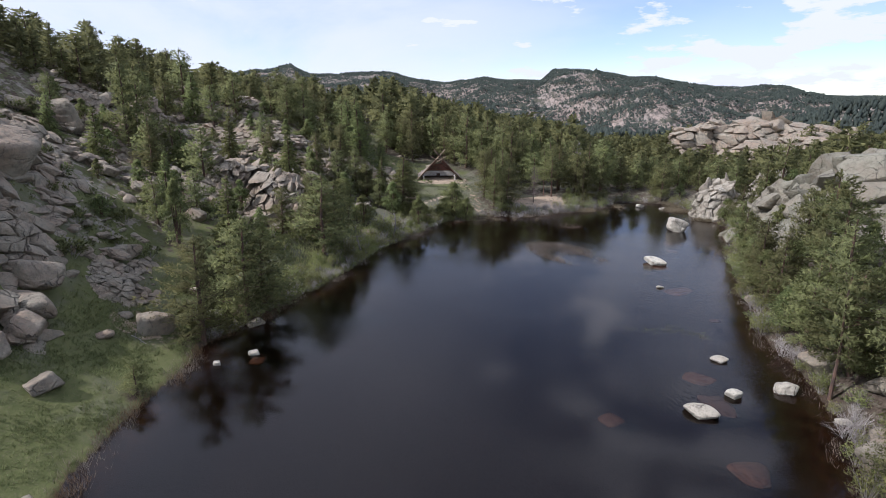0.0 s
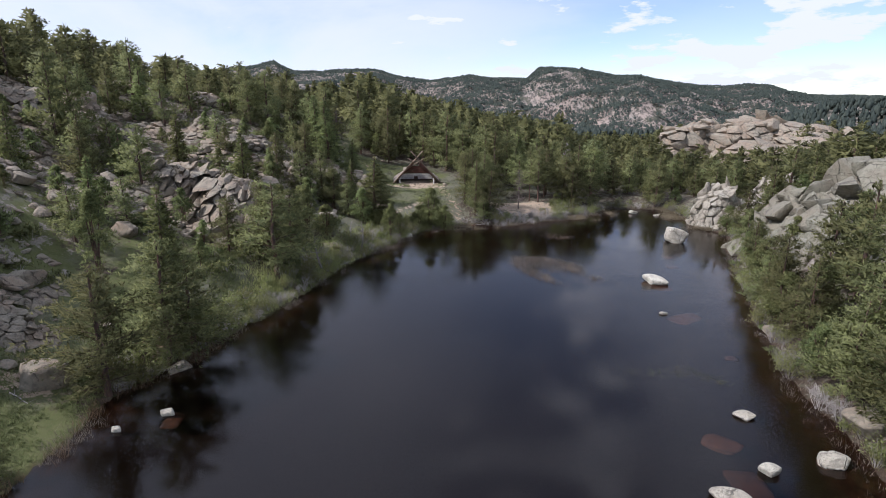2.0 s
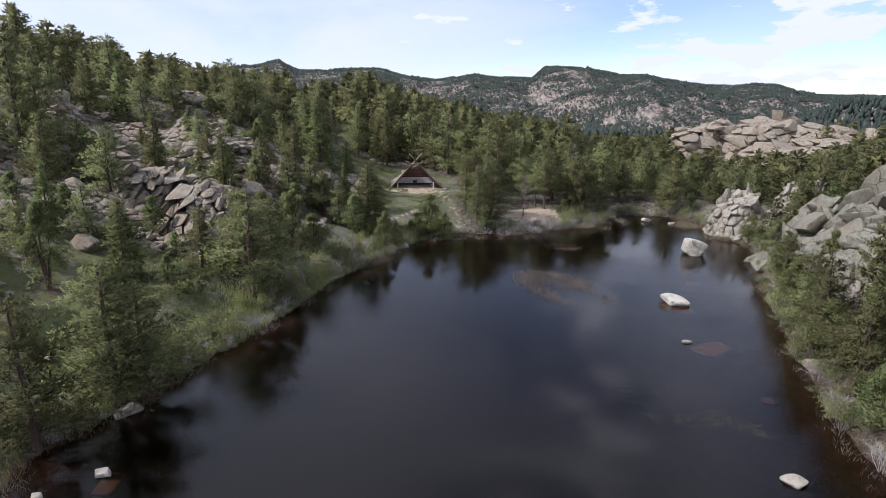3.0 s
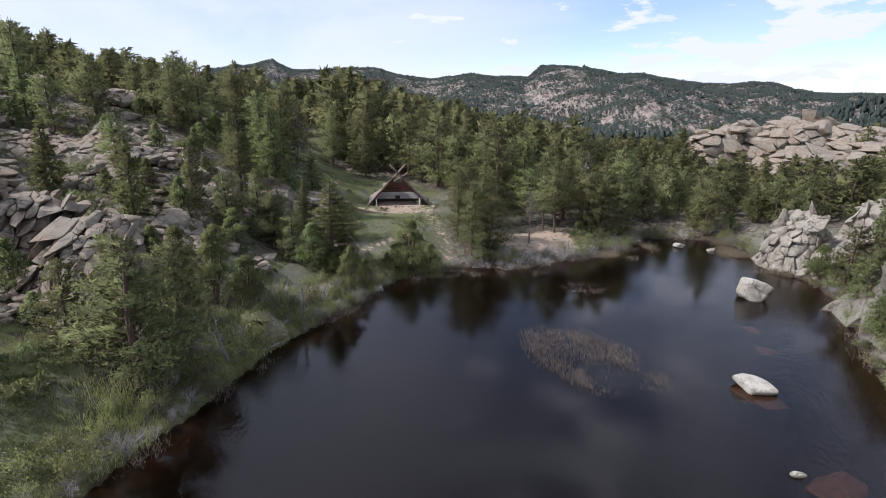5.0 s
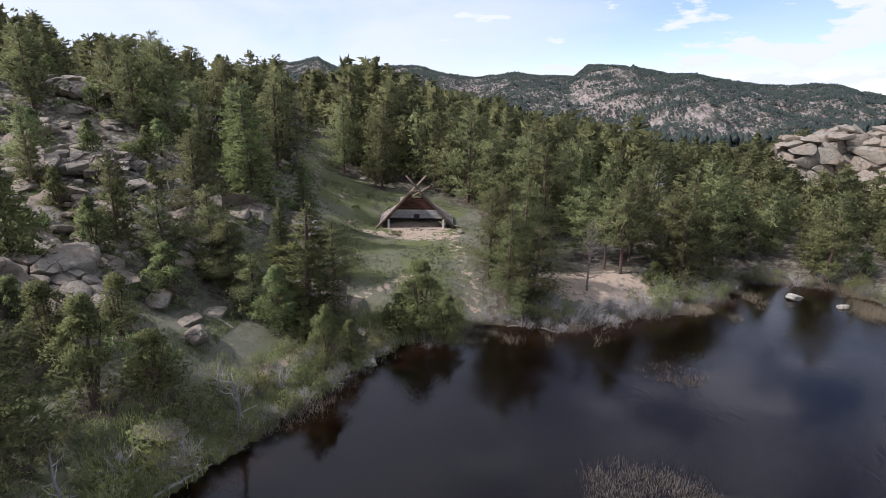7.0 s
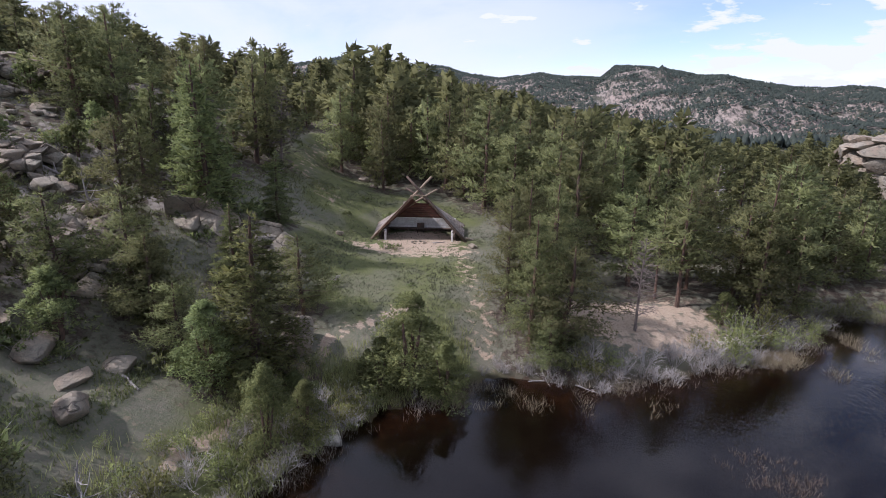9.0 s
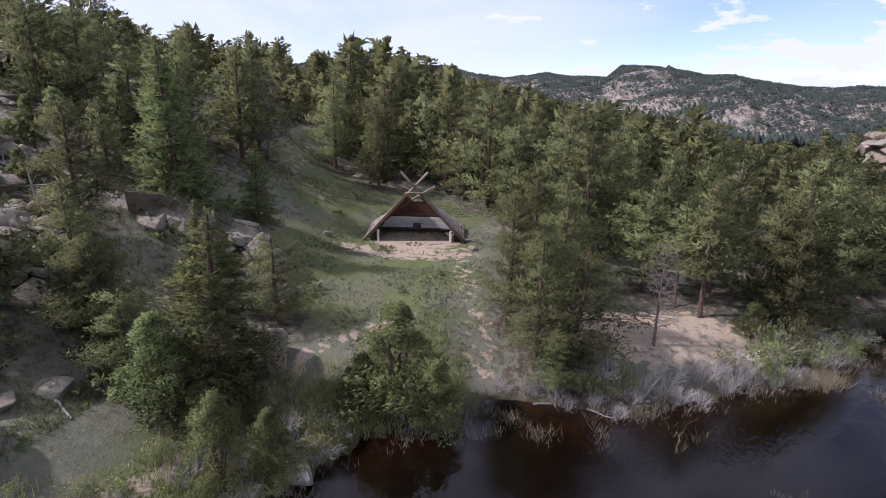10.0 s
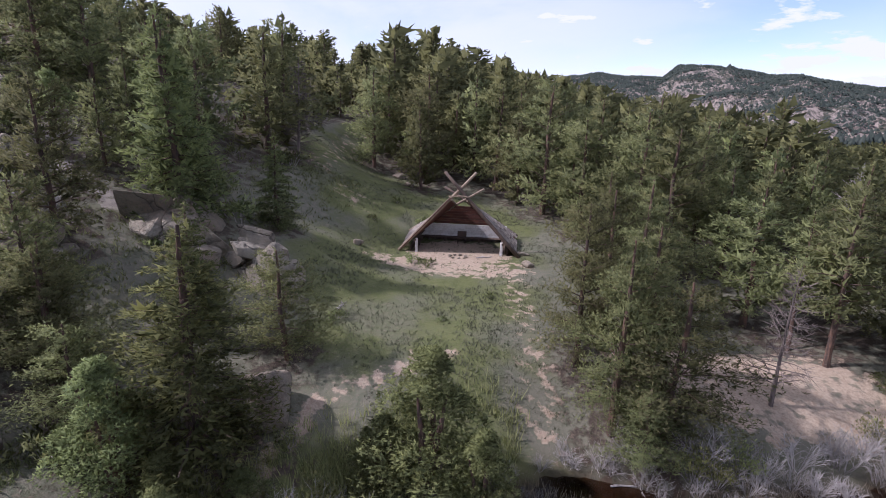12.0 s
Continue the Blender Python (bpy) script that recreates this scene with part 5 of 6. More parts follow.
def scatter_trees():
    rng = random.Random(7)
    spots, distant = [], []
    for gx in np.arange(-100, 135, 4.3):
        for gy in np.arange(12, 262, 4.3):
            spots.append((gx + rng.uniform(-1.9, 1.9), gy + rng.uniform(-1.9, 1.9), rng.random(), rng.random(), rng.random()))
    xs, ys = np.array([s[0] for s in spots]), np.array([s[1] for s in spots])
    odds = woodland(xs, ys) * (0.72 + 0.5 * fbm(xs, ys, 22.0, 71, 3))
    near = near_line(xs, ys, [(4, 40), (8, 90)])
    shore = shore_distance(xs, ys)
    for (x, y, a, b, c), p, d, s in zip(spots, odds, near, shore):
        behind = y < 0.8 * abs(x) - 35 or (x > 70 and y < 75)
        if a > p or s < 1.2 or behind or min(math.hypot(x - q, y - r) for q, r in PLANTED) < 2.6:
            continue
        if abs(x + 0.7) < 8 and 126 < y < 139:
            continue
        detail = 2 if (d < 31 or (d < 50 and 0 < x < 34 and y > 110)) and x > -40 else 1 if d < 74 else 0
        east = x > 28 and y < 112
        slope = x < -18 and y < 128
        kind = "juniper" if b < (0.3 if east else 0.5 if slope else 0.12) else "fir" if b < (0.62 if slope else 0.3 if x < 0 else 0.2) else "pine"
        height = (4.6 + 5.0 * c) if x < -18 and y < 128 else (4.6 + 4.6 * c) if x < -24 else (6.2 + 5.2 * c) if east else (8.4 + 4.6 * c)
        if kind == "juniper":
            height *= 0.55
        if x > 42 and y > 118:
            height *= 0.68
        if detail:
            plant(kind, x, y, height, detail, rng, 0.15)
        else:
            distant.append((kind, x, y, height * rng.uniform(0.85, 1.2), rng.uniform(0, 6.28), rng.uniform(1.05, 1.4)))
    return distant


def join_distant(spots):
    """The forest behind the first rows: whole trees, joined, as nobody could count them."""
    pools = {"pine": [conifer(10 + k, "pine", 0) for k in range(4)], "fir": [conifer(50 + k, "fir", 0) for k in range(2)], "juniper": [juniper(90, 0, 0.33)]}
    for slot, name, material, label in ((0, "forest_trunks", PINE_BARK, "brown trunks of the pine forest beyond the shelter"), (1, "forest_crowns", NEEDLES, "dense green pine forest beyond the shelter")):
        ready = {}
        for kind, pairs in pools.items():
            ready[kind] = []
            for pair in pairs:
                me = pair[slot]
                co = np.empty(len(me.vertices) * 3)
                me.vertices.foreach_get("co", co)
                me.calc_loop_triangles()
                tri = np.empty(len(me.loop_triangles) * 3, dtype=np.int32)
                me.loop_triangles.foreach_get("vertices", tri)
                soft = np.zeros(len(me.vertices) * 3)
                if slot:
                    me.attributes["custom_normal"].data.foreach_get("vector", soft)
                ready[kind].append((co.reshape(-1, 3), tri.reshape(-1, 3), soft.reshape(-1, 3)))
        verts, faces, normals, count = [], [], [], 0
        for i, (kind, x, y, height, turn, girth) in enumerate(spots):
            co, tri, soft = ready[kind][i % len(ready[kind])]
            s, w, ca, sa = height / 10, height / 10 * girth, math.cos(turn), math.sin(turn)
            verts.append(np.stack([x + w * (ca * co[:, 0] - sa * co[:, 1]), y + w * (sa * co[:, 0] + ca * co[:, 1]), z_at(x, y) + s * co[:, 2]], 1))
            normals.append(np.stack([ca * soft[:, 0] - sa * soft[:, 1], sa * soft[:, 0] + ca * soft[:, 1], soft[:, 2]], 1))
            faces.append(tri + count)
            count += len(co)
        faces = np.concatenate(faces)
        tagged(new(name, mesh_of(name, np.concatenate(verts), faces, material, normals=np.concatenate(normals) if slot else None)), label, "forest", kind="stuff")


join_distant(scatter_trees())
make_ground()
for proto in PROTOTYPES:
    if proto.name not in USED:
        for ob in (*proto.children_recursive, proto):
            bpy.data.objects.remove(ob)


# ---- woods too far and too many to count ----
def far_woods():
    rng = np.random.default_rng(5)
    n = 270000
    bearing = np.radians(rng.uniform(-46, 46, n))
    r = 262 + (2750 - 262) * rng.uniform(0, 1, n) ** 0.66
    x, y = r * np.sin(bearing), r * np.cos(bearing)
    thick = 0.58 - 0.12 * smooth(900, 1100, r) + 0.75 * fbm(x, y, 55.0, 81, 5) + 0.4 * fbm(x, y, 260.0, 83, 3) + 0.3 * smooth(900, 400, r) + 0.3 * smooth(2300, 2480, r) + 0.25 * smooth(15, 21, np.degrees(bearing)) * smooth(1900, 2300, r)
    gz = ground_z(x, y)
    slope = np.hypot(ground_z(x + 8, y) - gz, ground_z(x, y + 8) - gz) / 8
    keep = (rng.uniform(0, 1, n) < thick - 0.12 * smooth(0.5, 1.1, slope)) & ((bearing > radians(-21)) | (r < 700)) & ((r < 800) | (r > 1000))
    x, y, z, r = x[keep], y[keep], gz[keep], r[keep]
    n = len(x)
    h = rng.uniform(4.2, 7.6, n) * (1 + 0.7 * smooth(600, 1200, r))
    w = h * rng.uniform(0.24, 0.36, n) * (1 + 0.3 * smooth(900, 1200, r))
    sides = 3
    a = np.arange(sides) * 2 * math.pi / sides
    rings = []
    for up, out in ((0.05, 0.8), (0.5, 1.0)):
        turn = rng.uniform(0, 6.28, n)[:, None]
        rad = w[:, None] * out * rng.uniform(0.55, 1.3, (n, sides))
        rings.append(np.stack([x[:, None] + rad * np.cos(a + turn), y[:, None] + rad * np.sin(a + turn), z[:, None] + h[:, None] * (up + rng.uniform(-0.1, 0.1, (n, sides)))], -1))
    tip = np.stack([x, y, z + h], -1)[:, None, :]
    v = np.concatenate(rings + [tip], 1)
    base = np.arange(n)[:, None] * (2 * sides + 1)
    quads, tris = [], []
    for s in range(sides):
        t = (s + 1) % sides
        quads.append(base + np.array([s, t, sides + t, sides + s]))
        tris.append(base + np.array([sides + s, sides + t, 2 * sides]))
    close = (r < 620)
    tris += [q[close][:, :3] for q in quads] + [q[close][:, [0, 2, 3]] for q in quads]
    # plain cones: the shade inside each crown comes from the darker needle colour
    me = mesh_of("far_woods", v.reshape(-1, 3), np.concatenate(tris), SHADED_FAR_NEEDLES)
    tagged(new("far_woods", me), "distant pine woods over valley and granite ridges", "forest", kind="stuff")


far_woods()

# ---- open log shelter ----
def box(x0, x1, y0, y1, z0, z1, soft=0.015):
    bm = bmesh.new()
    bmesh.ops.create_cube(bm, size=1.0)
    for v in bm.verts:
        v.co = Vector((x0 + (x1 - x0) * (v.co.x + 0.5), y0 + (y1 - y0) * (v.co.y + 0.5), z0 + (z1 - z0) * (v.co.z + 0.5)))
    bmesh.ops.bevel(bm, geom=list(bm.edges), offset=soft, segments=1, affect="EDGES")
    return bm


def log_mesh(a, b, r0, r1, seed=0):
    a, b = np.array(a, float), np.array(b, float)
    rng = np.random.default_rng(seed)
    pts = [a + (b - a) * u + rng.normal(0, 0.02, 3) for u in np.linspace(0, 1, 7)]
    v, f = tube(pts, [r0 + (r1 - r0) * u for u in np.linspace(0, 1, 7)], 10)
    bm = bmesh.new()
    vs = [bm.verts.new(p) for p in v]
    for q in f:
        bm.faces.new([vs[i] for i in q])
    for face in bm.faces:
        face.smooth = len(face.verts) == 4
    return bm


def make_shelter():
    root = thing("log_shelter", pose(-0.72, 130.55, 3.93, 0, 0, 4.3), "open A-frame log shelter with crossed rafters and grey shake roof", "shelter")
    back, half, peak = 4.6, 5.28, 5.75
    back_half, back_foot, back_peak = 5.1, 0.75, 3.95
    k = 0
    for side in (-1, 1):
        top = 0.92
        part("rafter", log_mesh((side * half, -0.15 * side, 0.05), (-side * (top + 0.4), -0.15 * side, peak * (1 + (top + 0.4) / half)), 0.17, 0.13, 1 + k), LOG if side < 0 else DARK_LOG, root, "thick peeled log rafter")
        part("rafter", log_mesh((side * back_half, back + 0.13 * side, back_foot), (-side * 1.85, back + 0.13 * side, back_peak + 1.85 * (back_peak - back_foot) / back_half), 0.14, 0.10, 5 + k), LOG if side < 0 else DARK_LOG, root)
        part("post", box(side * 3.72 - 0.12, side * 3.72 + 0.12, 0.12, 0.36, -0.15, 1.22, 0.03), PAINT, root, "white painted post")
        part("post", box(side * 4.15 - 0.14, side * 4.15 + 0.14, back - 0.35, back - 0.07, -0.15, 0.8, 0.03), DARK_LOG, root)
        part("wall_plate", log_mesh((side * 3.85, -0.05, 1.12), (side * 3.75, back, 0.85), 0.11, 0.11, 9 + k), DARK_LOG, root)
        part("side_wall", box(side * 4.25 - 0.05, side * 4.25 + 0.05, 0.32, back - 0.4, 0.0, 0.5), DARK_LOG, root)
        bench = part("bench", box(side * 3.85 - 0.2, side * 3.85 + 0.2, 0.5, back - 0.55, 0.40, 0.46), DARK_LOG, root)
        for y in (0.8, 2.2, 3.6):
            part("leg", box(side * 3.85 - 0.15, side * 3.85 + 0.15, y, y + 0.12, 0.0, 0.398), DARK_LOG, bench)
        k += 1
    for side in (-1, 1):
        part("purlin", log_mesh((side * 0.66, -0.3, peak * (1 - 0.70 / half) - 0.12), (side * 0.66, back + 0.3, back_peak - 0.60), 0.08, 0.08, 21 + side), LOG, root)
    part("tie_beam", log_mesh((-0.9, -0.32, peak - 0.55), (0.9, -0.32, peak - 0.55), 0.06, 0.06, 22), LOG, root)
    # rear wall: white boards low, red-brown boards above, each a board of its own
    for i in range(5):
        part("board", box(-4.1, 4.1, back - 0.06, back, 0.42 + 0.245 * i, 0.655 + 0.245 * i), PAINT, root)
    for i in range(7):
        z0 = 1.66 + 0.245 * i
        reach = max(0.25, min(4.1, (back_peak - z0 - 0.24) * back_half / (back_peak - back_foot)))
        part("board", box(-reach, reach, back - 0.05, back + 0.01, z0, z0 + 0.235), RED_BOARD, root)
    part("sill_log", log_mesh((-4.2, back - 0.05, 0.2), (4.2, back - 0.05, 0.2), 0.2, 0.2, 25), DARK_LOG, root)
    bench = part("bench", box(-3.6, 3.6, back - 0.62, back - 0.16, 0.42, 0.49), DARK_LOG, root, "dark plank bench along the rear wall")
    for x in (-3.2, -1.6, 1.6, 3.2):
        part("leg", box(x - 0.1, x + 0.1, back - 0.55, back - 0.2, 0.0, 0.418), DARK_LOG, bench)
    # roof: boards underneath, overlapping shakes above
    steps = 13
    for side in (-1, 1):
        front = [Vector((side * (half - 0.45), -0.02, 0.36)), Vector((side * 0.70, -0.02, peak * (1 - 0.70 / half) - 0.06))]
        rear = [Vector((side * (back_half - 0.3), back + 0.30, back_foot + 0.10)), Vector((side * 0.70, back + 0.30, back_peak - 0.70 * (back_peak - back_foot) / back_half - 0.06))]
        bm = bmesh.new()
        corners = [front[0], front[1], rear[1], rear[0]]
        normal = (corners[1] - corners[0]).cross(corners[3] - corners[0]).normalized()
        if normal.z < 0:
            normal = -normal
        low = [bm.verts.new(c + 0.09 * normal) for c in corners]
        high = [bm.verts.new(c + 0.15 * normal) for c in corners]
        bm.faces.new(low)
        bm.faces.new(high)
        for i in range(4):
            j = (i + 1) % 4
            bm.faces.new((low[i], low[j], high[j], high[i]))
        bmesh.ops.recalc_face_normals(bm, faces=bm.faces)
        deck = part("roof", bm, RED_BOARD, root, "sloping roof of weathered grey shakes")
        rng = random.Random(31 + side)
        for r in range(steps):
            for c in range(9):
                u0, u1 = r / steps - 0.015, (r + 1.25) / steps
                w0, w1 = c / 9 + 0.006, (c + 1) / 9 - 0.006
                u0 -= rng.uniform(0, 0.02)
                if rng.random() < 0.03:
                    continue

                def spot(u, w, up):
                    a, b = front[0].lerp(front[1], min(u, 1.0)), rear[0].lerp(rear[1], min(u, 1.0))
                    return a.lerp(b, w) + up * normal
                sb = bmesh.new()
                q = [spot(u0, w0, 0.215), spot(u0, w1, 0.215), spot(u1, w1, 0.165), spot(u1, w0, 0.165)]
                p = [spot(u0, w0, 0.175), spot(u0, w1, 0.175), spot(u1, w1, 0.155), spot(u1, w0, 0.155)]
                qv, pv = [sb.verts.new(v) for v in q], [sb.verts.new(v) for v in p]
                sb.faces.new(qv)
                sb.faces.new(pv)
                for i in range(4):
                    j = (i + 1) % 4
                    sb.faces.new((qv[i], qv[j], pv[j], pv[i]))
                bmesh.ops.recalc_face_normals(sb, faces=sb.faces)
                part("shake", sb, SHAKES, deck)
    return root


make_shelter()


def make_box_seat():
    root = thing("wooden_chair", pose(-1.05, 134.55, 3.93, 0, 0, 4.3), "dark wooden chair against the shelter's rear wall", "chair")
    part("seat", box(-0.42, 0.42, -0.55, 0.0, 0.5, 0.58), DARK_LOG, root)
    part("backrest", box(-0.42, 0.42, -0.08, 0.0, 0.58, 1.12), DARK_LOG, root)
    for x in (-0.38, 0.30):
        part("leg", box(x, x + 0.08, -0.52, -0.44, 0.0, 0.498), DARK_LOG, root)
        part("leg", box(x, x + 0.08, -0.10, -0.02, 0.0, 0.498), DARK_LOG, root)


make_box_seat()
for k in range(9):
    a = k * 0.7
    lone_rock(-0.6 + 0.75 * math.cos(a), 129.8 + 0.45 * math.sin(a), 0.16, "small stone of the fire ring before the shelter", STONES, k, 0.2, 0.9)

# ---- shrubs, reeds and grass ----
def bush_meshes(seed, height, wide, stems, leaves, leaf_size, leaf_material, stem_material, twigs=3):
    rng = np.random.default_rng(seed)
    pieces, tips, outs = [], [], []
    for k in range(stems):
        a = k * 2.39996 + rng.uniform(-0.4, 0.4)
        lean = wide * math.sqrt((k + 0.5) / stems) * rng.uniform(0.8, 1.15)
        top = np.array([lean * math.cos(a), lean * math.sin(a), height * rng.uniform(0.6, 1.0) * (1.05 - 0.35 * lean / wide)])
        root = np.array([0.16 * lean * math.cos(a), 0.16 * lean * math.sin(a), -0.1])
        mid = 0.5 * (root + top) + np.array([0, 0, 0.12 * height]) * (lean / wide) + rng.normal(0, 0.05, 3)
        pieces.append(tube([root, mid, top], [0.018, 0.011, 0.004], 3))
        for q in range(twigs):
            u = rng.uniform(0.35, 0.95)
            s = root + (top - root) * u + np.array([0, 0, 0.2 * height * u * (1 - u)])
            e = s + (top - root) * rng.uniform(0.12, 0.28) + rng.normal(0, 0.13, 3) * height * 0.6
            pieces.append(tube([s, e], [0.008, 0.003], 3))
            tips.append(e)
            outs.append((e - s) / (np.linalg.norm(e - s) + 1e-9))
        tips.append(top)
        outs.append((top - mid) / (np.linalg.norm(top - mid) + 1e-9))
    tv, tf = joined(pieces)
    made = [mesh_of("crown", np.array(tv), tf, stem_material)]
    if leaves:
        tips, outs = np.array(tips), np.array(outs)
        pick = rng.integers(0, len(tips), leaves)
        c = tips[pick] * rng.uniform(0.55, 1.05, leaves)[:, None] + rng.normal(0, 0.10 * height, (leaves, 3))
        c[:, 2] = np.maximum(c[:, 2], 0.08)
        v, f, soft = clumps(rng, c, outs[pick], leaf_size * rng.uniform(0.6, 1.3, leaves), 3, 0.42, 0.4)
        made.append(mesh_of("foliage", v, f, leaf_material, normals=soft))
    return made


def bare_bush_mesh(seed, height, wide):
    """Leafless stems that fork three times, each fork thinner."""
    rng = np.random.default_rng(seed)
    pieces = []

    def fork(foot, d, reach, radius, level):
        bend = d + rng.normal(0, 0.14, 3)
        end = foot + reach * bend
        pieces.append(tube([foot, 0.5 * (foot + end) + rng.normal(0, 0.04, 3) * reach, end], [radius, 0.8 * radius, 0.55 * radius], 3))
        if level == 0:
            return
        for q in range(4):
            s = foot + (end - foot) * rng.uniform(0.35, 1.0)
            e = d + rng.normal(0, 0.55, 3) + np.array([0, 0, 0.10])
            fork(s, e / np.linalg.norm(e), reach * rng.uniform(0.45, 0.75), 0.55 * radius, level - 1)

    for k in range(11):
        a = k * 2.39996 + rng.uniform(-0.4, 0.4)
        lean = 0.2 + 0.75 * math.sqrt((k + 0.5) / 11)
        d = np.array([wide * lean * math.cos(a), wide * lean * math.sin(a), height * (1.1 - 0.4 * lean)])
        fork(np.array([0.12 * math.cos(a), 0.12 * math.sin(a), -0.08]), d / np.linalg.norm(d), 0.55 * np.linalg.norm(d), 0.021, 2)
    v, f = joined(pieces)
    return [mesh_of("crown", np.array(v), f, TWIGS)]


def bush_kind(name, variants, label, category, group):
    protos = []
    for made in variants:
        root = thing(name, Matrix.Translation((0, -70, z_at(0, -70))), label, category, group)
        part("crown", made[0], None, root)
        if len(made) > 1:
            part("foliage", made[1], None, root)
        protos.append(root)
    return protos


WILLOWS = bush_kind("willow_bush", [bush_meshes(600 + k, 2.0, 1.0 + 0.15 * k, 16, 400, 0.13, WILLOW_LEAVES, TWIGS, 2) for k in range(3)],
                    "light green leafy willow bush on the lake shore", "bush", "shore bushes")
BARE_BUSHES = bush_kind("bare_bush", [bare_bush_mesh(620 + k, 2.2, 1.0) for k in range(3)],
                        "leafless pale grey bush at the water's edge", "bush", "bare shore bushes")
LOW_SHRUBS = bush_kind("low_shrub", [bush_meshes(640 + k, 0.75, 0.85, 7, 190, 0.14, JUNIPER_SCALES, TWIGS, 1) for k in range(3)],
                       "low dark green shrub on the dry slope", "shrub", "low shrubs")
GROWN = set()


def grow(protos, x, y, size, rng, z=None):
    proto = protos[rng.randrange(len(protos))]
    m = Matrix.LocRotScale((x, y, (z_at(x, y) if z is None else z) - 0.03), Euler((0, 0, rng.uniform(0, 6.28))), (size * rng.uniform(0.9, 1.15), size * rng.uniform(0.9, 1.15), size))
    if proto.name not in GROWN:
        GROWN.add(proto.name)
        proto.matrix_world = m
        return proto
    k = proto.scale
    return copy_thing(proto, m @ Matrix.Diagonal((1 / k.x, 1 / k.y, 1 / k.z, 1)))


def along_shore(first, last, step, low, high, rng):
    """Points beside a stretch of the shore, low to high metres from the water."""
    made = []
    for (ax, ay), (bx, by) in zip(SHORE[first:last], SHORE[first + 1:last + 1]):
        length = math.hypot(bx - ax, by - ay)
        for k in range(max(1, int(length / step))):
            t = (k + rng.random()) * step / length
            if t > 1:
                continue
            d = rng.uniform(low, high)
            # the shore runs clockwise: land lies to its left
            made.append((ax + (bx - ax) * t - (by - ay) / length * d, ay + (by - ay) * t + (bx - ax) / length * d))
    return made


def clear_of(x, y, gap):
    return min(math.hypot(x - q, y - r) for q, r in PLANTED) > gap


def bushes():
    rng = random.Random(19)
    for x, y in along_shore(3, 12, 0.75, -0.2, 0.7, rng):
        grow(BARE_BUSHES if rng.random() < 0.55 else WILLOWS, x, y, rng.uniform(0.45, 0.95), rng)
    for x, y in along_shore(3, 12, 0.8, 0.8, 3.2, rng):
        grow(WILLOWS if rng.random() < 0.85 else BARE_BUSHES, x, y, rng.uniform(0.5, 1.15), rng)
    for x, y in along_shore(7, 12, 1.2, 3.0, 6.0, rng):
        grow(WILLOWS, x, y, rng.uniform(0.4, 0.9), rng)
    for x, y in along_shore(11, 14, 1.3, 0.1, 1.0, rng):
        grow(BARE_BUSHES if rng.random() < 0.6 else WILLOWS, x, y, rng.uniform(0.35, 0.6), rng)
    for x, y in along_shore(14, 18, 1.1, -0.8, 0.8, rng):
        grow(BARE_BUSHES, x, y, rng.uniform(0.45, 0.85), rng)
    for x, y in along_shore(14, 21, 1.2, -0.6, 1.8, rng):
        grow(WILLOWS if rng.random() < (0.65 if x > 23 else 0.2) else BARE_BUSHES, x, y, rng.uniform(0.6, 1.15), rng)
    for x, y in along_shore(20, 34, 0.9, -0.4, 1.6, rng):
        grow(rng.choice((BARE_BUSHES, WILLOWS, WILLOWS, LOW_SHRUBS)), x, y, rng.uniform(0.6, 1.2), rng)
    for x, y, size in [(19.3, 110.8, 1.2), (21.6, 111.4, 1.3), (22.9, 112.4, 1.1), (24.5, 112.8, 1.3), (14.7, 109.8, 1.4)]:
        grow(BARE_BUSHES, x, y, size, rng)
    for x, y, size in [(26.4, 113.6, 1.5), (28.0, 115.4, 1.6), (30.8, 118.0, 1.4), (-10.8, 85.0, 1.2), (-11.6, 81.5, 1.2), (-13.4, 76.6, 1.1)]:
        grow(WILLOWS, x, y, size, rng)
    for x, y, size in [(-3.9, 127.2, 1.25), (-2.7, 127.4, 0.8), (-5.4, 136.6, 1.1), (-8.6, 139.0, 1.0), (-9.6, 134.0, 0.8), (3.0, 121.5, 0.6), (-5.8, 115.2, 0.9), (0.6, 117.0, 0.5)]:
        grow(LOW_SHRUBS, x, y, size, rng)
    done = 0
    while done < 190:
        x, y = rng.uniform(-70, -10), rng.uniform(32, 138)
        if float(shore_distance(x, y)[0]) < 4 or float(meadow(x, y)[0] if np.ndim(meadow(x, y)) else meadow(x, y)) > 0.3 or not clear_of(x, y, 1.4):
            continue
        grow(LOW_SHRUBS, x, y, rng.uniform(0.8, 2.6), rng)
        done += 1
    for k in range(60):
        x, y = rng.uniform(33, 60), rng.uniform(30, 118)
        if float(shore_distance(x, y)[0]) > 0.8:
            grow(LOW_SHRUBS if rng.random() < 0.5 else WILLOWS, x, y, rng.uniform(0.8, 1.6), rng)


bushes()


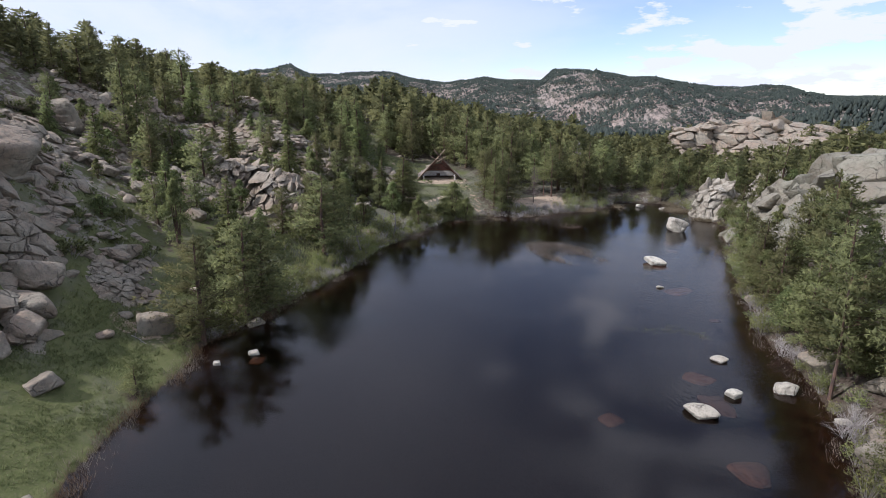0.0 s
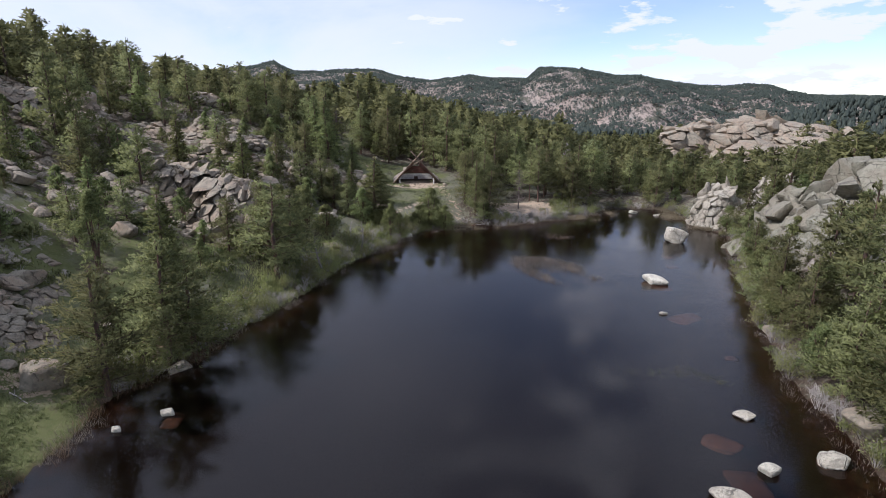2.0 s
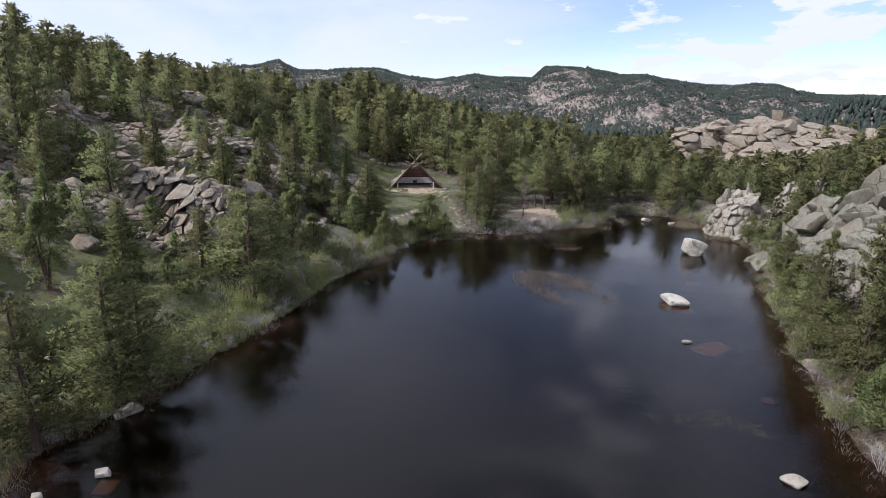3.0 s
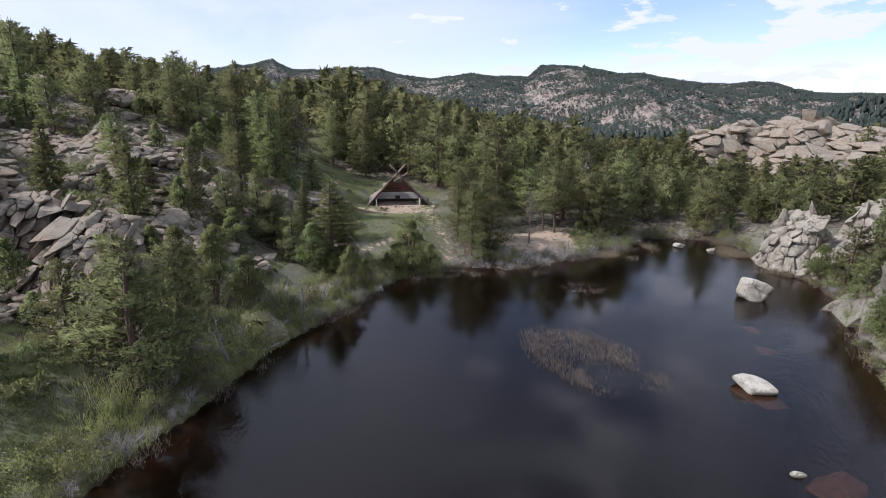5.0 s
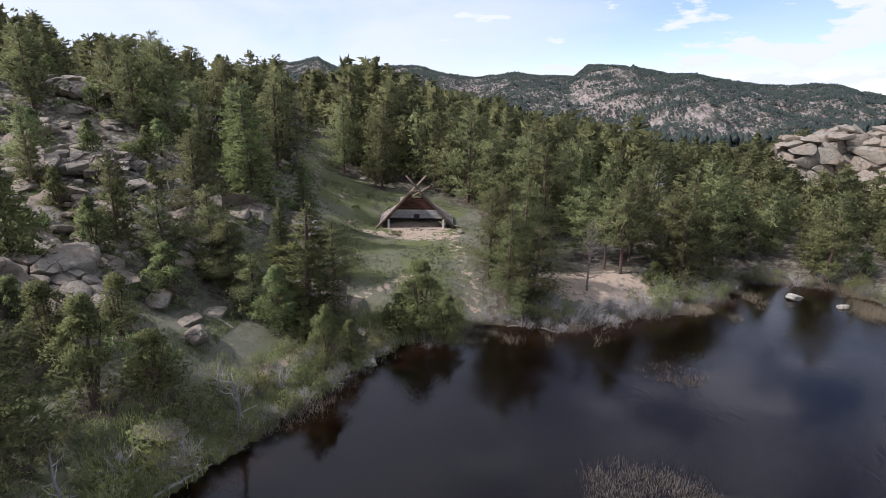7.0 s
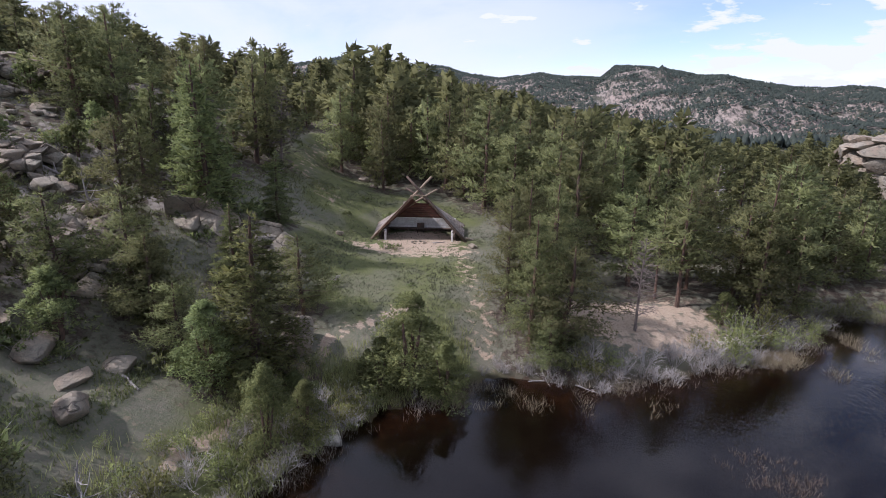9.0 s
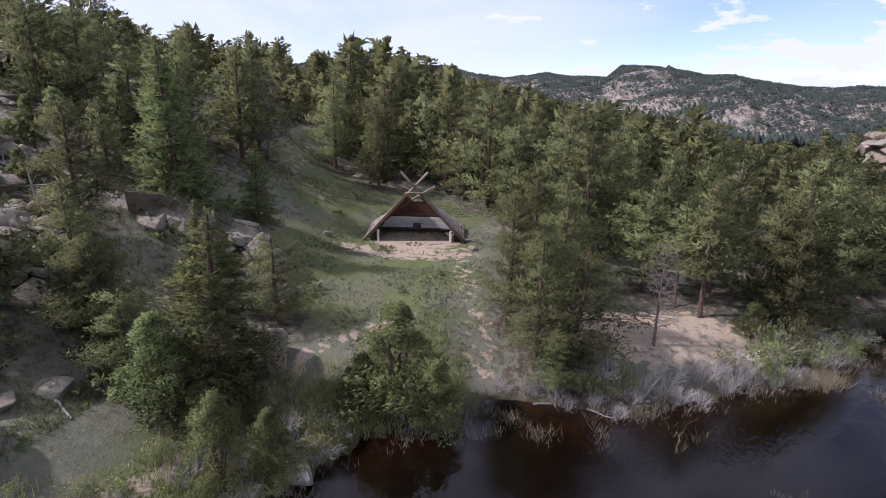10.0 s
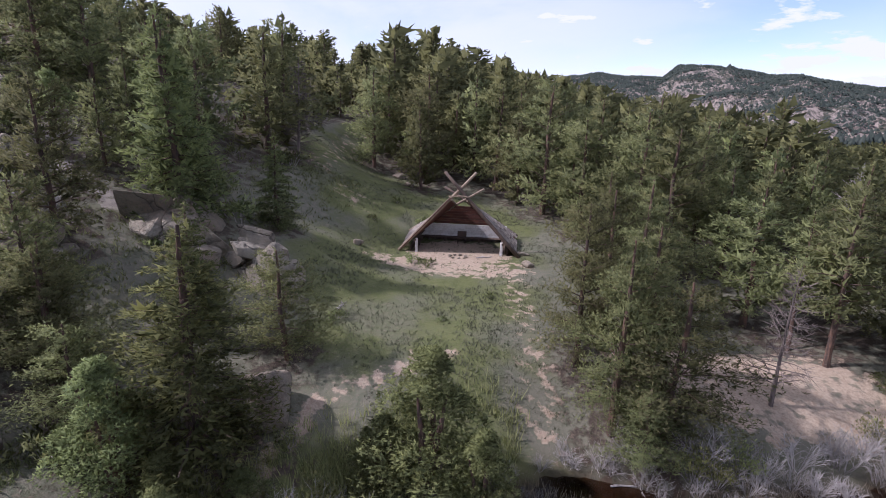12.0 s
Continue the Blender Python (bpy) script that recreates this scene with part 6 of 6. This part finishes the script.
def blades(name, x, y, z, tall, material, label, category, seed, per=4, spread=0.10, lean=0.35, width=0.03):
    """Upright blades in tufts, all one object: nobody could count them."""
    rng = np.random.default_rng(seed)
    n = len(x) * per
    bx = np.repeat(x, per) + rng.normal(0, spread, n)
    by = np.repeat(y, per) + rng.normal(0, spread, n)
    bz = np.repeat(z, per)
    h = np.repeat(tall, per) * rng.uniform(0.55, 1.2, n)
    a = rng.uniform(0, 6.28, n)
    lx, ly = rng.normal(0, lean, n) * h, rng.normal(0, lean, n) * h
    wx, wy = width * np.cos(a), width * np.sin(a)
    v = np.stack([np.stack([bx - wx, by - wy, bz], 1), np.stack([bx + wx, by + wy, bz], 1), np.stack([bx + lx, by + ly, bz + h], 1)], 1).reshape(-1, 3)
    me = mesh_of(name, v, np.arange(3 * n).reshape(-1, 3), material)
    return tagged(new(name, me), label, category, kind="stuff")


def sprinkle(rng, n, x0, x1, y0, y1, chance):
    x, y = rng.uniform(x0, x1, n), rng.uniform(y0, y1, n)
    keep = rng.uniform(0, 1, n) < chance(x, y)
    return x[keep], y[keep]


def grasses():
    rng = np.random.default_rng(77)
    # dry reeds in the shallows
    x, y = sprinkle(rng, 260000, -28, 55, 24, 126, lambda x, y: np.exp(-((shore_distance(x, y) + 0.5) / 0.9) ** 2) * np.clip(0.35 + 1.4 * fbm(x, y, 4.0, 91, 3), 0, 1) * (1 - 0.7 * ((x > 28) & (y < 100))))
    blades("shore_reeds", x, y, np.maximum(ground_z(x, y), -0.3), np.full(len(x), 0.55), TAN_REED, "dry tan reeds along the lake shore", "reeds", 1, 4, 0.14, 0.4, 0.016)
    x, y = sprinkle(rng, 60000, -28, -8, 26, 92, lambda x, y: smooth(60, 54, y) * smooth(-2.0, -0.5, shore_distance(x, y)) * smooth(0.7, -0.1, shore_distance(x, y)) * np.clip(0.1 + 1.7 * fbm(x, y, 3.5, 93, 3), 0, 1))
    blades("russet_sedge", x, y, np.maximum(ground_z(x, y), -0.25), np.full(len(x), 0.8), RUSSET, "reddish brown sedge in the shallows of the bank", "sedge", 11, 4, 0.14, 0.35, 0.018)
    # marsh at the far end
    x, y = sprinkle(rng, 150000, 4, 53, 104, 124, lambda x, y: smooth(-5.5, -2.0, shore_distance(x, y)) * smooth(0.6, -0.4, shore_distance(x, y)) * np.clip(0.02 + 1.5 * fbm(x, y, 5.0, 95, 3), 0, 1))
    blades("marsh_reeds", x, y, np.full(len(x), -0.15), np.full(len(x), 0.75), SEDGE, "brown marsh reeds standing in shallow water", "reeds", 2, 4, 0.15, 0.4, 0.016)
    # a ring of reeds out in the lake, and a small green one
    x, y = sprinkle(rng, 20000, 12, 27, 71, 92, lambda x, y: smooth(1.12, 0.8, np.hypot(((x - 19.0) * 0.86 + (y - 81.8) * 0.5) / 4.6, (-(x - 19.0) * 0.5 + (y - 81.8) * 0.86) / 7.4)) * (1 - 0.93 * blob(x, y, 20.2, 78.6, 2.3, 3.0)) * np.clip(0.35 + 1.0 * fbm(x, y, 3.0, 97, 3), 0, 1))
    blades("lake_reeds", x, y, np.full(len(x), -0.15), np.full(len(x), 0.55), TAN_REED, "tan reed bed standing out in the lake", "reeds", 3, 3, 0.16, 0.3, 0.011)
    x, y = sprinkle(rng, 2600, 19, 28, 96, 104, lambda x, y: blob(x, y, 23.3, 99.8, 2.5, 1.9) * np.clip(0.5 + 1.2 * fbm(x, y, 1.5, 109, 3), 0, 1))
    blades("water_grass", x, y, np.full(len(x), -0.1), np.full(len(x), 0.45), SEDGE, "small patch of yellowish water grass in the lake", "water grass", 4, 3, 0.12, 0.4, 0.014)
    x, y = sprinkle(rng, 5200, 18, 30, 47, 58, lambda x, y: np.exp(-((y - 52.6 + 0.42 * (x - 23.4) + 1.0 * np.sin(0.7 * x)) / 0.8) ** 2) * smooth(5.2, 2.5, np.abs(x - 23.6)) * np.clip(0.4 + 1.2 * fbm(x, y, 2.5, 99, 3), 0, 1))
    blades("water_weed", x, y, np.full(len(x), -0.12), np.full(len(x), 0.28), GRASS, "thin green weed reaching the lake's surface", "water weed", 5, 3, 0.15, 0.9, 0.016)
    # turf on the banks, the meadow and between the rocks
    x, y = sprinkle(rng, 48000, -36, -12, 24, 104, lambda x, y: smooth(0.2, 1.0, shore_distance(x, y)) * smooth(14, 7, shore_distance(x, y)) * np.clip(0.5 + 1.2 * fbm(x, y, 3.0, 101, 3), 0, 1))
    tall_x, tall_y = sprinkle(rng, 60000, -34, 6, 44, 112, lambda x, y: smooth(-0.4, 0.4, shore_distance(x, y)) * smooth(6.5, 3.0, shore_distance(x, y)) * smooth(46, 58, y) * np.clip(0.35 + 1.5 * fbm(x, y, 3.5, 107, 3), 0, 1))
    blades("tall_bank_grass", tall_x, tall_y, np.maximum(ground_z(tall_x, tall_y), 0.0) - 0.02, np.full(len(tall_x), 0.75), TALL_GRASS, "tall bright green grass on the lake bank", "grass", 16, 5, 0.16, 0.28, 0.028)
    blades("bank_grass", x, y, ground_z(x, y) - 0.02, np.full(len(x), 0.26), GRASS, "short green grass on the lake bank", "grass", 6, 5, 0.14, 0.5, 0.035)
    x, y = sprinkle(rng, 26000, -22, 10, 106, 160, lambda x, y: meadow(x, y) * (1 - bare_sand(x, y)) * np.clip(0.4 + 1.3 * fbm(x, y, 4.0, 103, 3), 0, 1))
    blades("meadow_grass", x, y, ground_z(x, y) - 0.02, np.full(len(x), 0.2), MEADOW_GRASS, "thin grey-green meadow grass round the shelter", "grass", 7, 4, 0.12, 0.5, 0.03)
    x, y = sprinkle(rng, 42000, -75, -12, 40, 140, lambda x, y: (shore_distance(x, y) > 6) * np.clip(0.3 + 1.5 * fbm(x, y, 7.0, 105, 3), 0, 1))
    blades("slope_grass", x, y, ground_z(x, y) - 0.02, np.full(len(x), 0.3), GRASS, "tufts of green grass between rocks on the slope", "grass", 8, 5, 0.18, 0.5, 0.05)


grasses()


# ---- dead wood ----
def dead_snag(x, y, height, label, seed, lean=0):
    rng = np.random.default_rng(seed)
    root = thing("dead_snag", pose(x, y, z_at(x, y), 0, lean, rng.uniform(0, 360)), label, "dead tree", "dead wood")
    trunk = [np.array([0.12 * height * math.sin(2.0 * u + seed), 0.08 * height * math.sin(3.1 * u), height * u - 0.2]) for u in np.linspace(0, 1, 7)]
    part("trunk", mesh_of("trunk", *[np.array(tube(trunk, [min(0.14, 0.032 * height) * (1.1 - u) + 0.012 for u in np.linspace(0, 1, 7)], 7)[0]), tube(trunk, [0.1] * 7, 7)[1]], DEAD_WOOD), None, root)
    for k in range(12):
        u = rng.uniform(0.15, 0.95)
        foot = trunk[int(u * 6)]
        d = rng.normal(0, 1, 3)
        d[2] = abs(d[2]) * 0.7
        d /= np.linalg.norm(d)
        reach = height * rng.uniform(0.18, 0.42) * (1.15 - 0.5 * u)
        bend = foot + 0.5 * reach * d + rng.normal(0, 0.08, 3)
        v, f = tube([foot, bend, foot + reach * d + np.array([0, 0, 0.1 * reach])], [0.04, 0.026, 0.008], 4)
        part("limb", mesh_of("limb", np.array(v), f, DEAD_WOOD), None, root)
    return root


def fallen_log(x, y, length, radius, turn, label, seed):
    rng = np.random.default_rng(seed)
    ca, sa = math.cos(radians(turn)), math.sin(radians(turn))
    ends = [(x - ca * length / 2, y - sa * length / 2), (x + ca * length / 2, y + sa * length / 2)]
    pts = []
    for u in np.linspace(0, 1, 6):
        px, py = ends[0][0] + (ends[1][0] - ends[0][0]) * u, ends[0][1] + (ends[1][1] - ends[0][1]) * u
        pts.append(np.array([px - x, py - y, max(z_at(px, py), 0.0) + radius * 0.6]) + rng.normal(0, 0.03, 3))
    base = max(z_at(x, y), 0.0)
    for p in pts:
        p[2] -= base
    root = thing("fallen_log", Matrix.Translation((x, y, base)), label, "log", "dead wood")
    v, f = tube(pts, [radius * (1.1 - 0.5 * u) for u in np.linspace(0, 1, 6)], 7)
    part("trunk", mesh_of("trunk", np.array(v), f, DEAD_WOOD), None, root)
    for k in range(4):
        p = pts[1 + k]
        d = rng.normal(0, 1, 3)
        d[2] = abs(d[2]) * 0.6
        d /= np.linalg.norm(d)
        v, f = tube([p, p + d * length * 0.16, p + d * length * 0.26 + np.array([0, 0, -0.05])], [radius * 0.4, radius * 0.25, 0.01], 4)
        part("limb", mesh_of("limb", np.array(v), f, DEAD_WOOD), None, root)
    return root


dead_snag(-21.7, 109.2, 4.6, "twisted grey dead juniper on the rocky slope", 3)
dead_snag(-20.7, 109.8, 3.4, "twisted grey dead juniper on the rocky slope", 4)
dead_snag(-8.0, 88.4, 5.2, "thin grey dead sapling on the shore", 5)
dead_snag(-12.4, 80.2, 4.6, "thin grey dead sapling on the shore", 6)
dead_snag(-9.5, 90.6, 3.4, "thin grey dead sapling on the shore", 8)
dead_snag(-6.1, 116.0, 1.3, "bleached grey stump with splayed roots", 9, 60)
for x, y, length, radius, turn, seed in [(-9.4, 84.6, 3.6, 0.09, 60, 1), (-10.6, 83.6, 3.0, 0.08, 35, 2), (-11.4, 85.2, 2.6, 0.08, 75, 3), (-28.6, 112.4, 4.5, 0.16, 8, 4), (11.6, 108.4, 2.2, 0.05, 10, 5),
                                         (14.6, 107.6, 1.8, 0.05, -25, 6), (-13.0, 98.6, 2.4, 0.1, -30, 7), (1.6, 130.2, 1.3, 0.06, 20, 8), (17.0, 108.8, 1.8, 0.04, 15, 9), (-27.6, 46.8, 2.0, 0.05, -20, 10)]:
    fallen_log(x, y, length, radius, turn, "weathered grey fallen branch lying on the ground", seed)
